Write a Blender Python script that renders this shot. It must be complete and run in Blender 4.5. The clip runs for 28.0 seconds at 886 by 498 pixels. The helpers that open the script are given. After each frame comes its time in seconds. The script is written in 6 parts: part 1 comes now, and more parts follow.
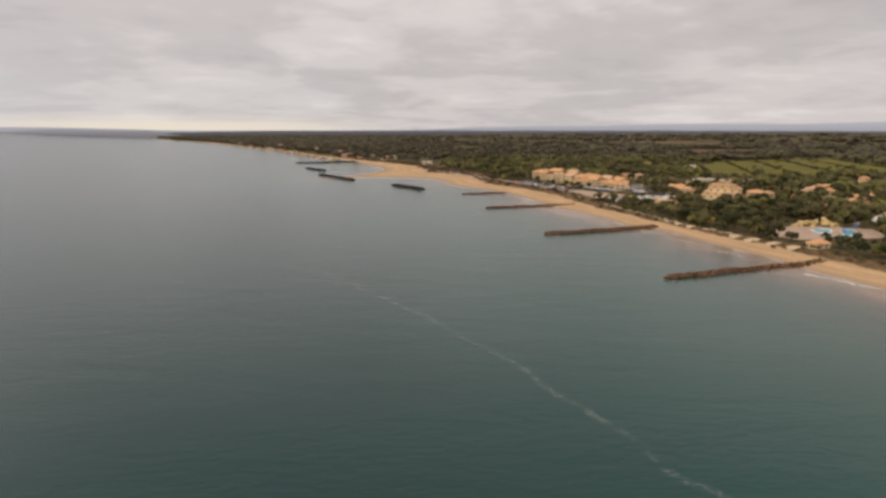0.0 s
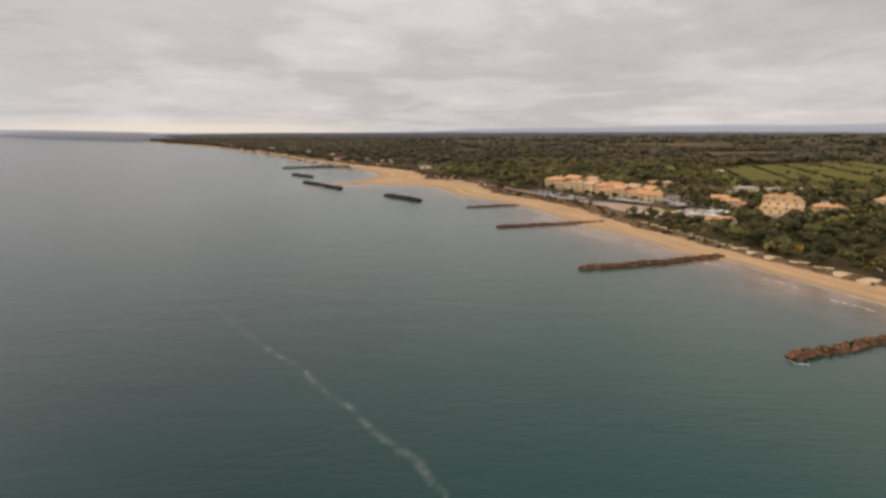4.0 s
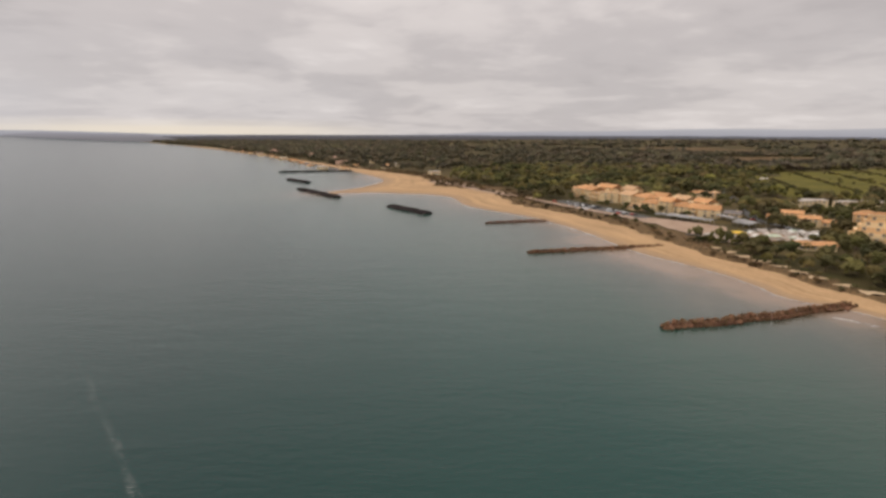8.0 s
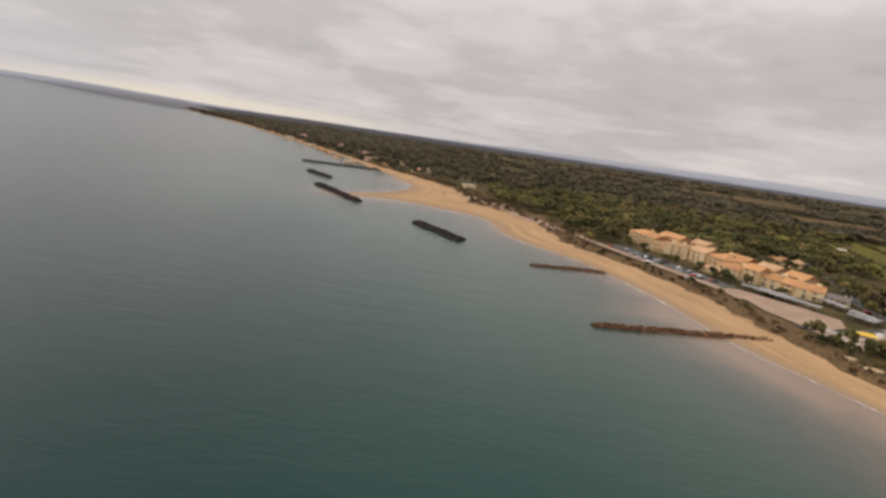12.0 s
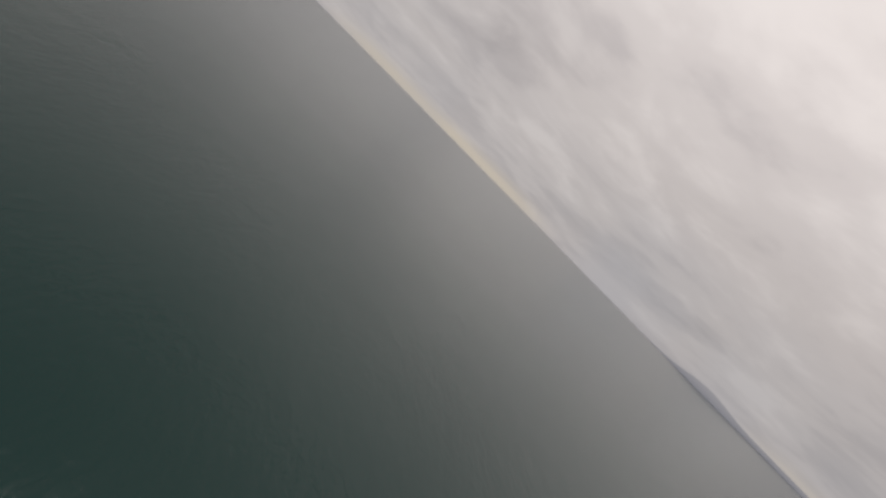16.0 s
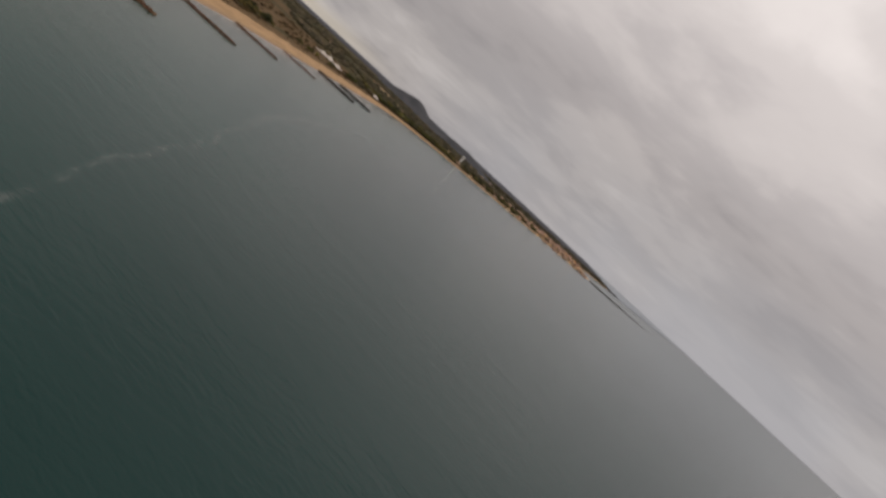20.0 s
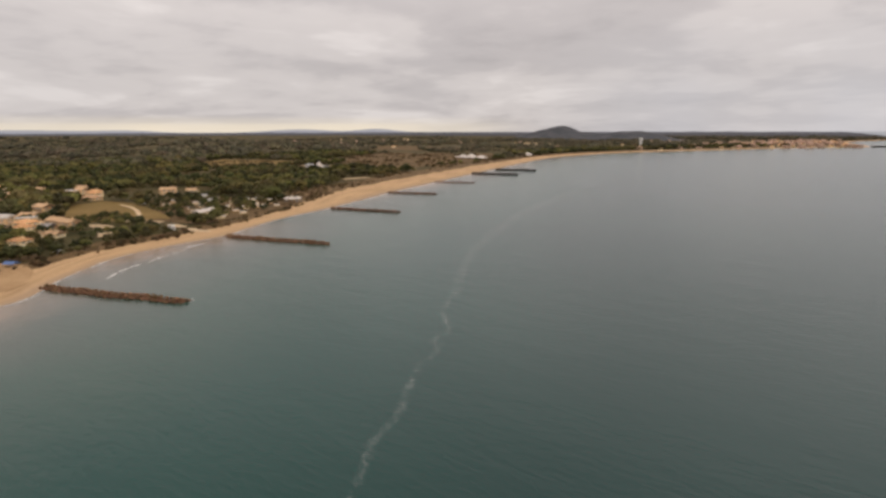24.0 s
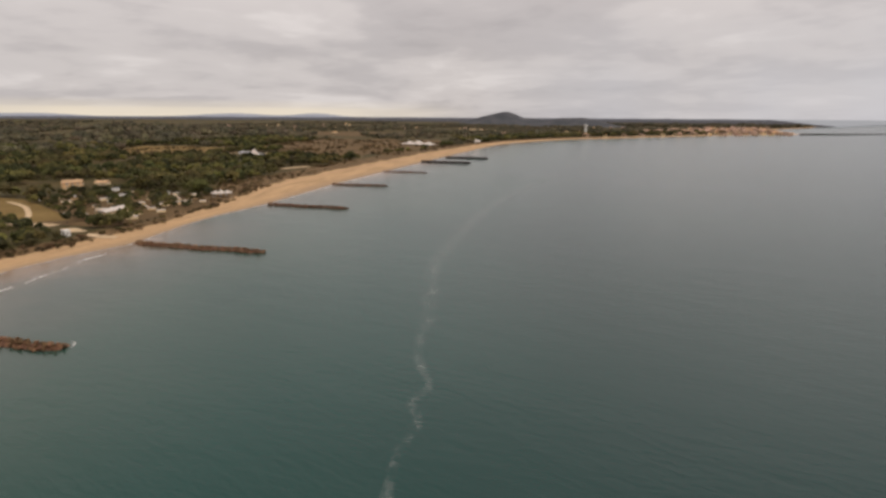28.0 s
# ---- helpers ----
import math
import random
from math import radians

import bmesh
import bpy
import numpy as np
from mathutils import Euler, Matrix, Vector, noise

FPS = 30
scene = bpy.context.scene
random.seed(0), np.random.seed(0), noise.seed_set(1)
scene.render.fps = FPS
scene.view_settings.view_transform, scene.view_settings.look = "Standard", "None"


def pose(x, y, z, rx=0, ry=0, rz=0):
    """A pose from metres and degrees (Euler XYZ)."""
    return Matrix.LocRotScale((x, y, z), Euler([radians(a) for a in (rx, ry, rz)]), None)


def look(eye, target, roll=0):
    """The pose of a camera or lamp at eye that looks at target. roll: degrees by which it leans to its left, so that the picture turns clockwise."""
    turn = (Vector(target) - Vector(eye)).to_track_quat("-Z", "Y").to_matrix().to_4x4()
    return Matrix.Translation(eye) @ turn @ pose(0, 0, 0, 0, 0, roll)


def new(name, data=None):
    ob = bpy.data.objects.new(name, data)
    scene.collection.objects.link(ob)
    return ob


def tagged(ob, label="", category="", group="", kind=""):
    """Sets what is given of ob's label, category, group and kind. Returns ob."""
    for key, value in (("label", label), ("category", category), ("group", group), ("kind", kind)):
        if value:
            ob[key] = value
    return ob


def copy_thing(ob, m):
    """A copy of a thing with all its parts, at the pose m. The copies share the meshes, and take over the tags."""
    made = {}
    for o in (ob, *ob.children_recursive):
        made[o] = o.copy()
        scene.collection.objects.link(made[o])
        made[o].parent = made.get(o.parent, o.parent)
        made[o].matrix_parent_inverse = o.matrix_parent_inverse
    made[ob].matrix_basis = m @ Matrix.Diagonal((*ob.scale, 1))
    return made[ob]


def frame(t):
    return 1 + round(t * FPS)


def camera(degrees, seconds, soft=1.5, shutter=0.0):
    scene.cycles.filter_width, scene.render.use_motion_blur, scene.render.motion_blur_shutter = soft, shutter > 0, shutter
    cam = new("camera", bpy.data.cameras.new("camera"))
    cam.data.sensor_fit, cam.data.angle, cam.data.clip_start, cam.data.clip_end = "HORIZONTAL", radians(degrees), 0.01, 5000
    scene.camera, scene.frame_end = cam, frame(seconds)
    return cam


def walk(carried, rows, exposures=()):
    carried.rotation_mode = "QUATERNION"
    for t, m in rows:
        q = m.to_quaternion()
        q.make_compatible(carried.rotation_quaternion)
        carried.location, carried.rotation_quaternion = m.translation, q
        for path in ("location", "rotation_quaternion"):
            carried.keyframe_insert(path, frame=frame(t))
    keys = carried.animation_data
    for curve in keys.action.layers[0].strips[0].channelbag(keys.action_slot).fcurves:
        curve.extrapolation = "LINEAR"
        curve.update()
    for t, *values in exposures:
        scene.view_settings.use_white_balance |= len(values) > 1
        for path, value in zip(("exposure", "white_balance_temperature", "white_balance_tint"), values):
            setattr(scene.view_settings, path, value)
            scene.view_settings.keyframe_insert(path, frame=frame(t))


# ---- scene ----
SECONDS = 28.0
FOV = 76.5
cam = camera(FOV, SECONDS, soft=3.0)


def aim(x, y, z, yaw, pitch, roll):
    """Camera pose from yaw to the left of +y, pitch up and lean to the left, in degrees."""
    return pose(x, y, z, 0, 0, yaw) @ pose(0, 0, 0, 90 + pitch) @ pose(0, 0, 0, 0, 0, roll)


ROWS = [
    (0, 0.0, 0.0, 70.0, 0.01, -12.18, -0.01),
    (0.5, 0.1, 11.6, 71.3, -0.02, -12.30, -0.06),
    (1, 0.9, 23.2, 72.4, -0.05, -12.32, -0.35),
    (1.5, 0.3, 35.4, 72.8, -0.15, -12.38, -0.34),
    (2, -0.7, 47.5, 72.4, -0.26, -12.41, -0.27),
    (2.5, -1.1, 59.8, 71.3, -0.28, -12.30, -0.21),
    (3, -1.0, 71.8, 70.0, -0.21, -12.16, -0.10),
    (3.5, -0.6, 83.8, 69.4, -0.07, -12.06, -0.09),
    (4, -0.6, 95.7, 69.0, -0.01, -11.98, -0.11),
    (4.5, -0.6, 107.5, 68.7, 0.09, -11.93, -0.13),
    (5, -0.7, 119.2, 68.4, 0.25, -11.89, -0.14),
    (5.5, -1.2, 130.7, 68.1, 0.37, -11.85, -0.11),
    (6, -3.6, 140.6, 67.7, 0.27, -11.82, -0.03),
    (6.5, -3.9, 150.8, 67.8, 0.41, -11.83, -0.09),
    (7, -3.7, 161.8, 67.5, 0.56, -11.75, -0.02),
    (7.5, -4.8, 172.7, 67.1, 0.60, -11.68, 0.06),
    (8, -6.5, 182.7, 66.8, 0.63, -11.69, 0.21),
    (8.5, -8.1, 192.8, 66.5, 0.63, -11.63, 0.41),
    (9, -8.9, 203.6, 66.1, 0.69, -11.59, 0.40),
    (9.5, -10.3, 214.2, 65.6, 0.82, -11.51, 0.50),
    (10, -11.5, 225.0, 65.5, 0.89, -11.43, 0.63),
    (10.5, -12.7, 235.2, 65.6, 1.01, -11.48, 0.59),
    (11, -14.4, 245.6, 66.0, 1.03, -11.53, 0.55),
    (11.5, -17.1, 255.7, 66.6, 0.88, -11.63, 0.62),
    (12, -18.9, 265.6, 67.6, 2.43, -11.13, 8.61),
    (12.5, -20.8, 275.4, 68.6, 4.55, -10.28, 20.81),
    (13, -23.2, 285.0, 69.3, 7.86, -9.33, 33.53),
    (13.5, -26.6, 294.3, 69.3, 14.59, -8.55, 43.07),
    (14, -32.3, 301.8, 67.8, 29.38, -8.17, 45.74),
    (14.6, -40.6, 309.9, 66.4, 45.90, -8.12, 46.23),
    (15, -47.0, 314.4, 66.2, 57.99, -8.44, 45.95),
    (15.5, -55.8, 318.4, 66.4, 71.94, -8.62, 45.75),
    (16, -65.1, 320.5, 66.8, 84.09, -8.71, 45.52),
    (16.3, -70.7, 320.8, 67.1, 91.16, -9.10, 45.59),
    (17, -83.4, 318.8, 67.6, 110.21, -9.17, 45.46),
    (17.5, -91.1, 314.5, 68.0, 131.40, -9.29, 45.37),
    (17.8, -94.6, 310.8, 68.2, 141.58, -9.76, 39.85),
    (18, -96.9, 308.3, 68.3, 148.34, -11.29, 29.81),
    (18.3, -99.4, 304.0, 68.4, 152.98, -10.84, 31.51),
    (18.6, -101.3, 299.5, 68.5, 157.29, -10.38, 36.70),
    (18.8, -102.5, 296.5, 68.6, 161.22, -9.73, 39.93),
    (19, -103.3, 293.4, 68.7, 166.56, -9.43, 41.73),
    (19.3, -103.7, 288.8, 68.9, 175.06, -9.21, 43.20),
    (19.6, -103.7, 284.3, 69.0, 183.35, -8.80, 43.99),
    (20, -101.2, 279.2, 69.3, 195.48, -9.11, 42.62),
    (20.2, -99.9, 277.1, 69.6, 203.29, -10.26, 31.62),
    (20.4, -98.6, 275.0, 69.9, 211.04, -11.43, 21.09),
    (20.5, -98.0, 274.1, 70.1, 214.21, -11.81, 15.45),
    (20.7, -96.9, 271.9, 70.8, 219.05, -12.17, 5.00),
    (21, -95.1, 269.6, 71.8, 223.61, -12.24, -5.08),
    (21.5, -91.2, 265.4, 72.8, 224.28, -12.23, -3.07),
    (22, -85.6, 260.0, 72.7, 223.75, -12.22, -1.75),
    (22.5, -79.8, 254.2, 72.2, 222.56, -12.21, -0.97),
    (23, -74.1, 248.4, 71.7, 221.13, -12.18, -0.55),
    (23.5, -68.4, 242.6, 71.1, 219.76, -12.13, -0.33),
    (24, -62.5, 237.8, 70.9, 218.68, -12.04, -0.15),
    (24.5, -57.2, 232.9, 70.8, 217.78, -12.03, -0.15),
    (25, -52.1, 228.4, 70.9, 216.87, -11.98, -0.02),
    (25.5, -46.8, 223.7, 70.9, 215.98, -11.89, 0.11),
    (26, -41.2, 218.9, 70.7, 215.15, -11.82, 0.20),
    (26.5, -36.1, 214.4, 70.6, 214.41, -11.75, 0.19),
    (27, -31.0, 209.7, 70.7, 213.70, -11.68, 0.25),
    (27.5, -26.3, 205.2, 70.8, 213.11, -11.58, 0.26),
    (27.8, -23.5, 202.5, 70.9, 212.76, -11.52, 0.27),
    (27.9, -22.6, 201.7, 70.8, 212.75, -12.48, 0.29),
    (28, -21.8, 200.8, 70.7, 212.75, -13.45, 0.31),
]
walk(cam, [(t, aim(*row)) for t, *row in ROWS], exposures=[(0, 0.08), (11.5, 0.05), (13.5, -0.3), (16, -0.56), (18, -0.56), (19.8, -0.56), (20.8, -0.06), (25, 0.06), (28, 0.0)])

# ---- sky and sun ----
SUN_LEFT, SUN_HIGH = 85.0, 64.0
GLOW_LEFT, GLOW_HIGH = 100.0, 21.0


def nodes_of(tree):
    tree.nodes.clear()
    return tree.nodes, tree.links


def node(nt, kind, **values):
    n = nt.nodes.new(kind)
    for key, value in values.items():
        n.inputs[key].default_value = value
    return n


def mathn(nt, op, a, b=None, c=None, clamp=False):
    n = nt.nodes.new("ShaderNodeMath")
    n.operation, n.use_clamp = op, clamp
    for i, v in enumerate((a, b, c)):
        if v is None:
            continue
        if isinstance(v, (int, float)):
            n.inputs[i].default_value = v
        else:
            nt.links.new(v, n.inputs[i])
    return n.outputs[0]


def mixc(nt, fac, a, b, blend="MIX"):
    n = nt.nodes.new("ShaderNodeMix")
    n.data_type, n.blend_type = "RGBA", blend
    for i, v in ((0, fac), (6, a), (7, b)):
        if isinstance(v, (int, float)):
            n.inputs[i].default_value = v
        elif isinstance(v, tuple):
            n.inputs[i].default_value = (*v, 1)
        else:
            nt.links.new(v, n.inputs[i])
    return n.outputs[2]


def ramp(nt, fac, stops, smooth=False):
    n = nt.nodes.new("ShaderNodeValToRGB")
    cr = n.color_ramp
    cr.interpolation = "EASE" if smooth else "LINEAR"
    while len(cr.elements) < len(stops):
        cr.elements.new(0.5)
    for e, (p, c) in zip(cr.elements, stops):
        e.position = p
        e.color = (c, c, c, 1) if isinstance(c, (int, float)) else (*c, 1)
    nt.links.new(fac, n.inputs[0])
    return n.outputs[0]


def noisen(nt, vec, scale, detail=4.0, rough=0.55, distort=0.0):
    n = node(nt, "ShaderNodeTexNoise", Scale=scale, Detail=detail, Roughness=rough, Distortion=distort)
    if vec is not None:
        nt.links.new(vec, n.inputs["Vector"])
    return n.outputs["Fac"]


world = bpy.data.worlds.new("overcast_sky")
scene.world = world
world.use_nodes = True
wt = world.node_tree
nodes_of(wt)
tc = wt.nodes.new("ShaderNodeTexCoord")
sep = wt.nodes.new("ShaderNodeSeparateXYZ")
wt.links.new(tc.outputs["Generated"], sep.inputs[0])
up = mathn(wt, "MAXIMUM", sep.outputs[2], 0.0)
lift = mathn(wt, "ADD", up, 0.14)
flat = wt.nodes.new("ShaderNodeCombineXYZ")
wt.links.new(mathn(wt, "DIVIDE", sep.outputs[0], lift), flat.inputs[0])
wt.links.new(mathn(wt, "DIVIDE", sep.outputs[1], lift), flat.inputs[1])
deck = flat.outputs[0]
# a cloud deck in three sizes, seen in perspective
big = noisen(wt, deck, 0.55, 4.0, 0.5, 0.5)
mid = noisen(wt, deck, 1.5, 5.0, 0.55, 0.4)
fine = noisen(wt, deck, 4.4, 4.0, 0.55, 0.3)
cover = mathn(wt, "ADD", mathn(wt, "MULTIPLY", big, 0.62), mathn(wt, "ADD", mathn(wt, "MULTIPLY", mid, 0.28), mathn(wt, "MULTIPLY", fine, 0.10)))
cloud = ramp(wt, cover, [(0.35, (0.46, 0.419, 0.412)), (0.45, (0.55, 0.501, 0.489)), (0.54, (0.665, 0.606, 0.584)), (0.63, (0.78, 0.715, 0.687))], True)
# brighter towards the zenith and round the hidden sun
zen = ramp(wt, up, [(0.0, 0.98), (0.1, 1.0), (0.2, 1.1), (0.3, 1.3), (0.45, 1.5), (0.75, 1.5), (1.0, 1.42)])
cloud = mixc(wt, 1.0, cloud, zen, "MULTIPLY")
def skyward(left, high):
    return Vector((-math.sin(radians(left)) * math.cos(radians(high)), math.cos(radians(left)) * math.cos(radians(high)), math.sin(radians(high))))


round_way = wt.nodes.new("ShaderNodeCombineXYZ")
wt.links.new(sep.outputs[0], round_way.inputs[0])
wt.links.new(sep.outputs[1], round_way.inputs[1])


def bearing(left, wide):
    """1 in the given bearing, fading to nothing the given degrees to either side."""
    d = wt.nodes.new("ShaderNodeVectorMath")
    d.operation = "DOT_PRODUCT"
    wt.links.new(round_way.outputs[0], d.inputs[0])
    d.inputs[1].default_value = skyward(left, 0.0)
    return ramp(wt, d.outputs["Value"], [(math.cos(radians(wide)), 0.0), (math.cos(radians(wide * 0.4)), 1.0)], True)


sunway = skyward(SUN_LEFT, SUN_HIGH)
dot = wt.nodes.new("ShaderNodeVectorMath")
dot.operation = "DOT_PRODUCT"
wt.links.new(tc.outputs["Generated"], dot.inputs[0])
dot.inputs[1].default_value = skyward(GLOW_LEFT, GLOW_HIGH)
# the sky is lighter on the whole side of the hidden sun
broad = ramp(wt, dot.outputs["Value"], [(0.0, 0.97), (0.4, 1.01), (0.72, 1.08), (1.0, 1.16)], True)
cloud = mixc(wt, 1.0, cloud, broad, "MULTIPLY")
# and somewhat lighter high in the south
high_south = mathn(wt, "MULTIPLY", bearing(185.0, 75.0), ramp(wt, up, [(0.12, 0.0), (0.28, 0.09)], True))
cloud = mixc(wt, 1.0, cloud, mathn(wt, "ADD", high_south, 1.0), "MULTIPLY")
glow = ramp(wt, dot.outputs["Value"], [(0.5, 0.0), (0.86, 0.10), (0.96, 0.22), (1.0, 0.5)], True)
glow = mathn(wt, "MULTIPLY", glow, ramp(wt, mid, [(0.4, 0.35), (0.65, 1.0)]))
cloud = mixc(wt, glow, cloud, (1.05, 0.98, 0.95))
# a thin clear strip over the horizon, broken along its length
broken = noisen(wt, round_way.outputs[0], 2.3, 3.0, 0.5)
strip = ramp(wt, up, [(0.0, 1.0), (0.006, 0.95), (0.013, 0.4), (0.024, 0.0)], True)

gaps = mathn(wt, "MAXIMUM", mathn(wt, "MAXIMUM", bearing(30.0, 26.0), bearing(93.0, 17.0)), bearing(-118.0, 34.0))
streak = mathn(wt, "MULTIPLY", mathn(wt, "MULTIPLY", strip, gaps), ramp(wt, broken, [(0.35, 0.7), (0.6, 1.0)]))
cloud = mixc(wt, streak, cloud, (0.93, 0.80, 0.61))
# pale blue-grey air just above the horizon
seaward = ramp(wt, mathn(wt, "MULTIPLY", sep.outputs[0], -1.0), [(0.1, 0.25), (0.8, 1.0)])
air = mathn(wt, "MULTIPLY", ramp(wt, up, [(0.0, 0.8), (0.04, 0.7), (0.1, 0.35), (0.2, 0.0)], True), mathn(wt, "MAXIMUM", seaward, bearing(168.0, 50.0)))
cloud = mixc(wt, mathn(wt, "MULTIPLY", air, ramp(wt, broken, [(0.38, 1.0), (0.6, 0.45)])), cloud, (0.61, 0.60, 0.635))
sky = wt.nodes.new("ShaderNodeTexSky")
sky.sky_type, sky.sun_disc = "NISHITA", False
sky.sun_elevation, sky.sun_rotation = radians(SUN_HIGH), radians(-SUN_LEFT)
clear = wt.nodes.new("ShaderNodeBackground")
clear.inputs[1].default_value = 0.05
wt.links.new(sky.outputs[0], clear.inputs[0])
deckbg = wt.nodes.new("ShaderNodeBackground")
wt.links.new(cloud, deckbg.inputs[0])
deckbg.inputs[1].default_value = 1.0
both = wt.nodes.new("ShaderNodeMixShader")
both.inputs[0].default_value = 0.93
wt.links.new(clear.outputs[0], both.inputs[1])
wt.links.new(deckbg.outputs[0], both.inputs[2])
wout = wt.nodes.new("ShaderNodeOutputWorld")
wt.links.new(both.outputs[0], wout.inputs[0])

sun = new("sun", bpy.data.lights.new("sun", "SUN"))
sun.data.energy, sun.data.angle, sun.data.color = 1.2, radians(20), (1.0, 0.94, 0.86)
sun.matrix_world = look(sunway * 800, (0, 0, 0))


# ---- materials ----
def material(name):
    m = bpy.data.materials.new(name)
    m.use_nodes = True
    nodes_of(m.node_tree)
    return m, m.node_tree


def finish(nt, colour, rough, bump=None, strength=0.3, distance=0.1, metal=0.0, **values):
    p = nt.nodes.new("ShaderNodeBsdfPrincipled")
    o = nt.nodes.new("ShaderNodeOutputMaterial")
    nt.links.new(p.outputs[0], o.inputs[0])
    if isinstance(colour, tuple):
        p.inputs["Base Color"].default_value = (*colour, 1)
    else:
        nt.links.new(colour, p.inputs["Base Color"])
    if isinstance(rough, (int, float)):
        p.inputs["Roughness"].default_value = rough
    else:
        nt.links.new(rough, p.inputs["Roughness"])
    p.inputs["Metallic"].default_value = metal
    if isinstance(rough, (int, float)) and rough > 0.74:
        p.inputs["Specular IOR Level"].default_value = 0.12
    for key, value in values.items():
        p.inputs[key.replace("_", " ")].default_value = value
    if bump is not None:
        b = node(nt, "ShaderNodeBump", Strength=strength, Distance=distance)
        nt.links.new(bump, b.inputs["Height"])
        nt.links.new(b.outputs[0], p.inputs["Normal"])
    return p


def place(nt):
    return nt.nodes.new("ShaderNodeNewGeometry").outputs["Position"]


def chance(nt):
    return nt.nodes.new("ShaderNodeObjectInfo").outputs["Random"]


def island(nt):
    return nt.nodes.new("ShaderNodeNewGeometry").outputs["Random Per Island"]


def attr(nt, name):
    n = nt.nodes.new("ShaderNodeAttribute")
    n.attribute_name = name
    return n.outputs["Fac"]


def surface(name, a, b, big=0.2, small=2.0, rough=0.85, bump=0.3, depth=0.05, vary=0.0, metal=0.0, by_island=False):
    """A surface that varies between two colours at two sizes (per metre), and by object or island where asked."""
    m, nt = material(name)
    at = place(nt)
    n1, n2 = noisen(nt, at, big, 3.0), noisen(nt, at, small, 5.0, 0.65)
    fac = mathn(nt, "ADD", mathn(nt, "MULTIPLY", n1, 0.6), mathn(nt, "MULTIPLY", n2, 0.4))
    c = mixc(nt, ramp(nt, fac, [(0.36, 0.0), (0.64, 1.0)]), a, b)
    if vary:
        r = island(nt) if by_island else chance(nt)
        hsv = nt.nodes.new("ShaderNodeHueSaturation")
        nt.links.new(mathn(nt, "MULTIPLY_ADD", r, vary, 1 - vary / 2), hsv.inputs["Value"])
        nt.links.new(mathn(nt, "MULTIPLY_ADD", r, -vary * 0.04, 0.5 + vary * 0.02), hsv.inputs["Hue"])
        nt.links.new(c, hsv.inputs["Color"])
        c = hsv.outputs[0]
    finish(nt, c, rough, n2, bump, depth, metal)
    return m


def ground_material():
    """Beach, dune and inland soil, told apart by how far the place lies from the waterline in beach widths."""
    m, nt = material("shore_ground")
    at = place(nt)
    b = attr(nt, "beach")
    wob = noisen(nt, at, 0.045, 4.0, 0.6)
    fine = noisen(nt, at, 0.6, 5.0, 0.65)
    grain = noisen(nt, at, 6.0, 3.0, 0.6)
    bb = mathn(nt, "ADD", b, mathn(nt, "MULTIPLY_ADD", wob, 0.5, -0.25))
    dry = mixc(nt, ramp(nt, fine, [(0.35, 0.0), (0.7, 1.0)]), (0.385, 0.242, 0.126), (0.475, 0.315, 0.172))
    along = nt.nodes.new("ShaderNodeSeparateXYZ")
    nt.links.new(at, along.inputs[0])
    run = nt.nodes.new("ShaderNodeCombineXYZ")
    nt.links.new(mathn(nt, "MULTIPLY", b, 7.0), run.inputs[0])
    nt.links.new(mathn(nt, "MULTIPLY", along.outputs[1], 0.02), run.inputs[1])
    lines_ = noisen(nt, run.outputs[0], 1.0, 4.0, 0.6, 0.3)
    dry = mixc(nt, 1.0, dry, ramp(nt, lines_, [(0.36, 0.76), (0.5, 1.0), (0.66, 1.16)]), "MULTIPLY")
    dry = mixc(nt, ramp(nt, noisen(nt, at, 0.12, 5.0, 0.6, 1.0), [(0.45, 0.0), (0.72, 0.5)]), dry, (0.42, 0.28, 0.15))
    wet = mixc(nt, fine, (0.30, 0.20, 0.12), (0.36, 0.25, 0.155))
    sand = mixc(nt, ramp(nt, mathn(nt, "ADD", b, mathn(nt, "MULTIPLY_ADD", wob, 0.16, -0.08)), [(0.12, 0.0), (0.32, 1.0)]), wet, dry)
    scrub = mixc(nt, ramp(nt, fine, [(0.4, 0.0), (0.62, 1.0)]), (0.07, 0.046, 0.022), (0.2, 0.125, 0.06))
    patch = noisen(nt, at, 0.006, 4.0, 0.6, 0.6)
    soil = ramp(nt, patch, [(0.36, (0.036, 0.034, 0.011)), (0.46, (0.06, 0.05, 0.016)), (0.53, (0.105, 0.074, 0.03)), (0.60, (0.05, 0.043, 0.014)), (0.68, (0.105, 0.073, 0.033))])
    soil = mixc(nt, ramp(nt, noisen(nt, at, 0.035, 5.0, 0.65), [(0.42, 0.0), (0.6, 0.75)]), soil, (0.055, 0.042, 0.017))
    soil = mixc(nt, ramp(nt, noisen(nt, at, 0.11, 4.0, 0.6), [(0.58, 0.0), (0.72, 0.35)]), soil, (0.22, 0.16, 0.09))
    c = mixc(nt, ramp(nt, bb, [(0.98, 0.0), (1.04, 1.0)]), sand, scrub)
    c = mixc(nt, ramp(nt, mathn(nt, "MULTIPLY", bb, 0.5), [(0.8, 0.0), (0.9, 1.0)]), c, soil)
    finish(nt, c, 0.9, mathn(nt, "ADD", fine, mathn(nt, "MULTIPLY", grain, 0.3)), 0.5, 0.25)
    return m


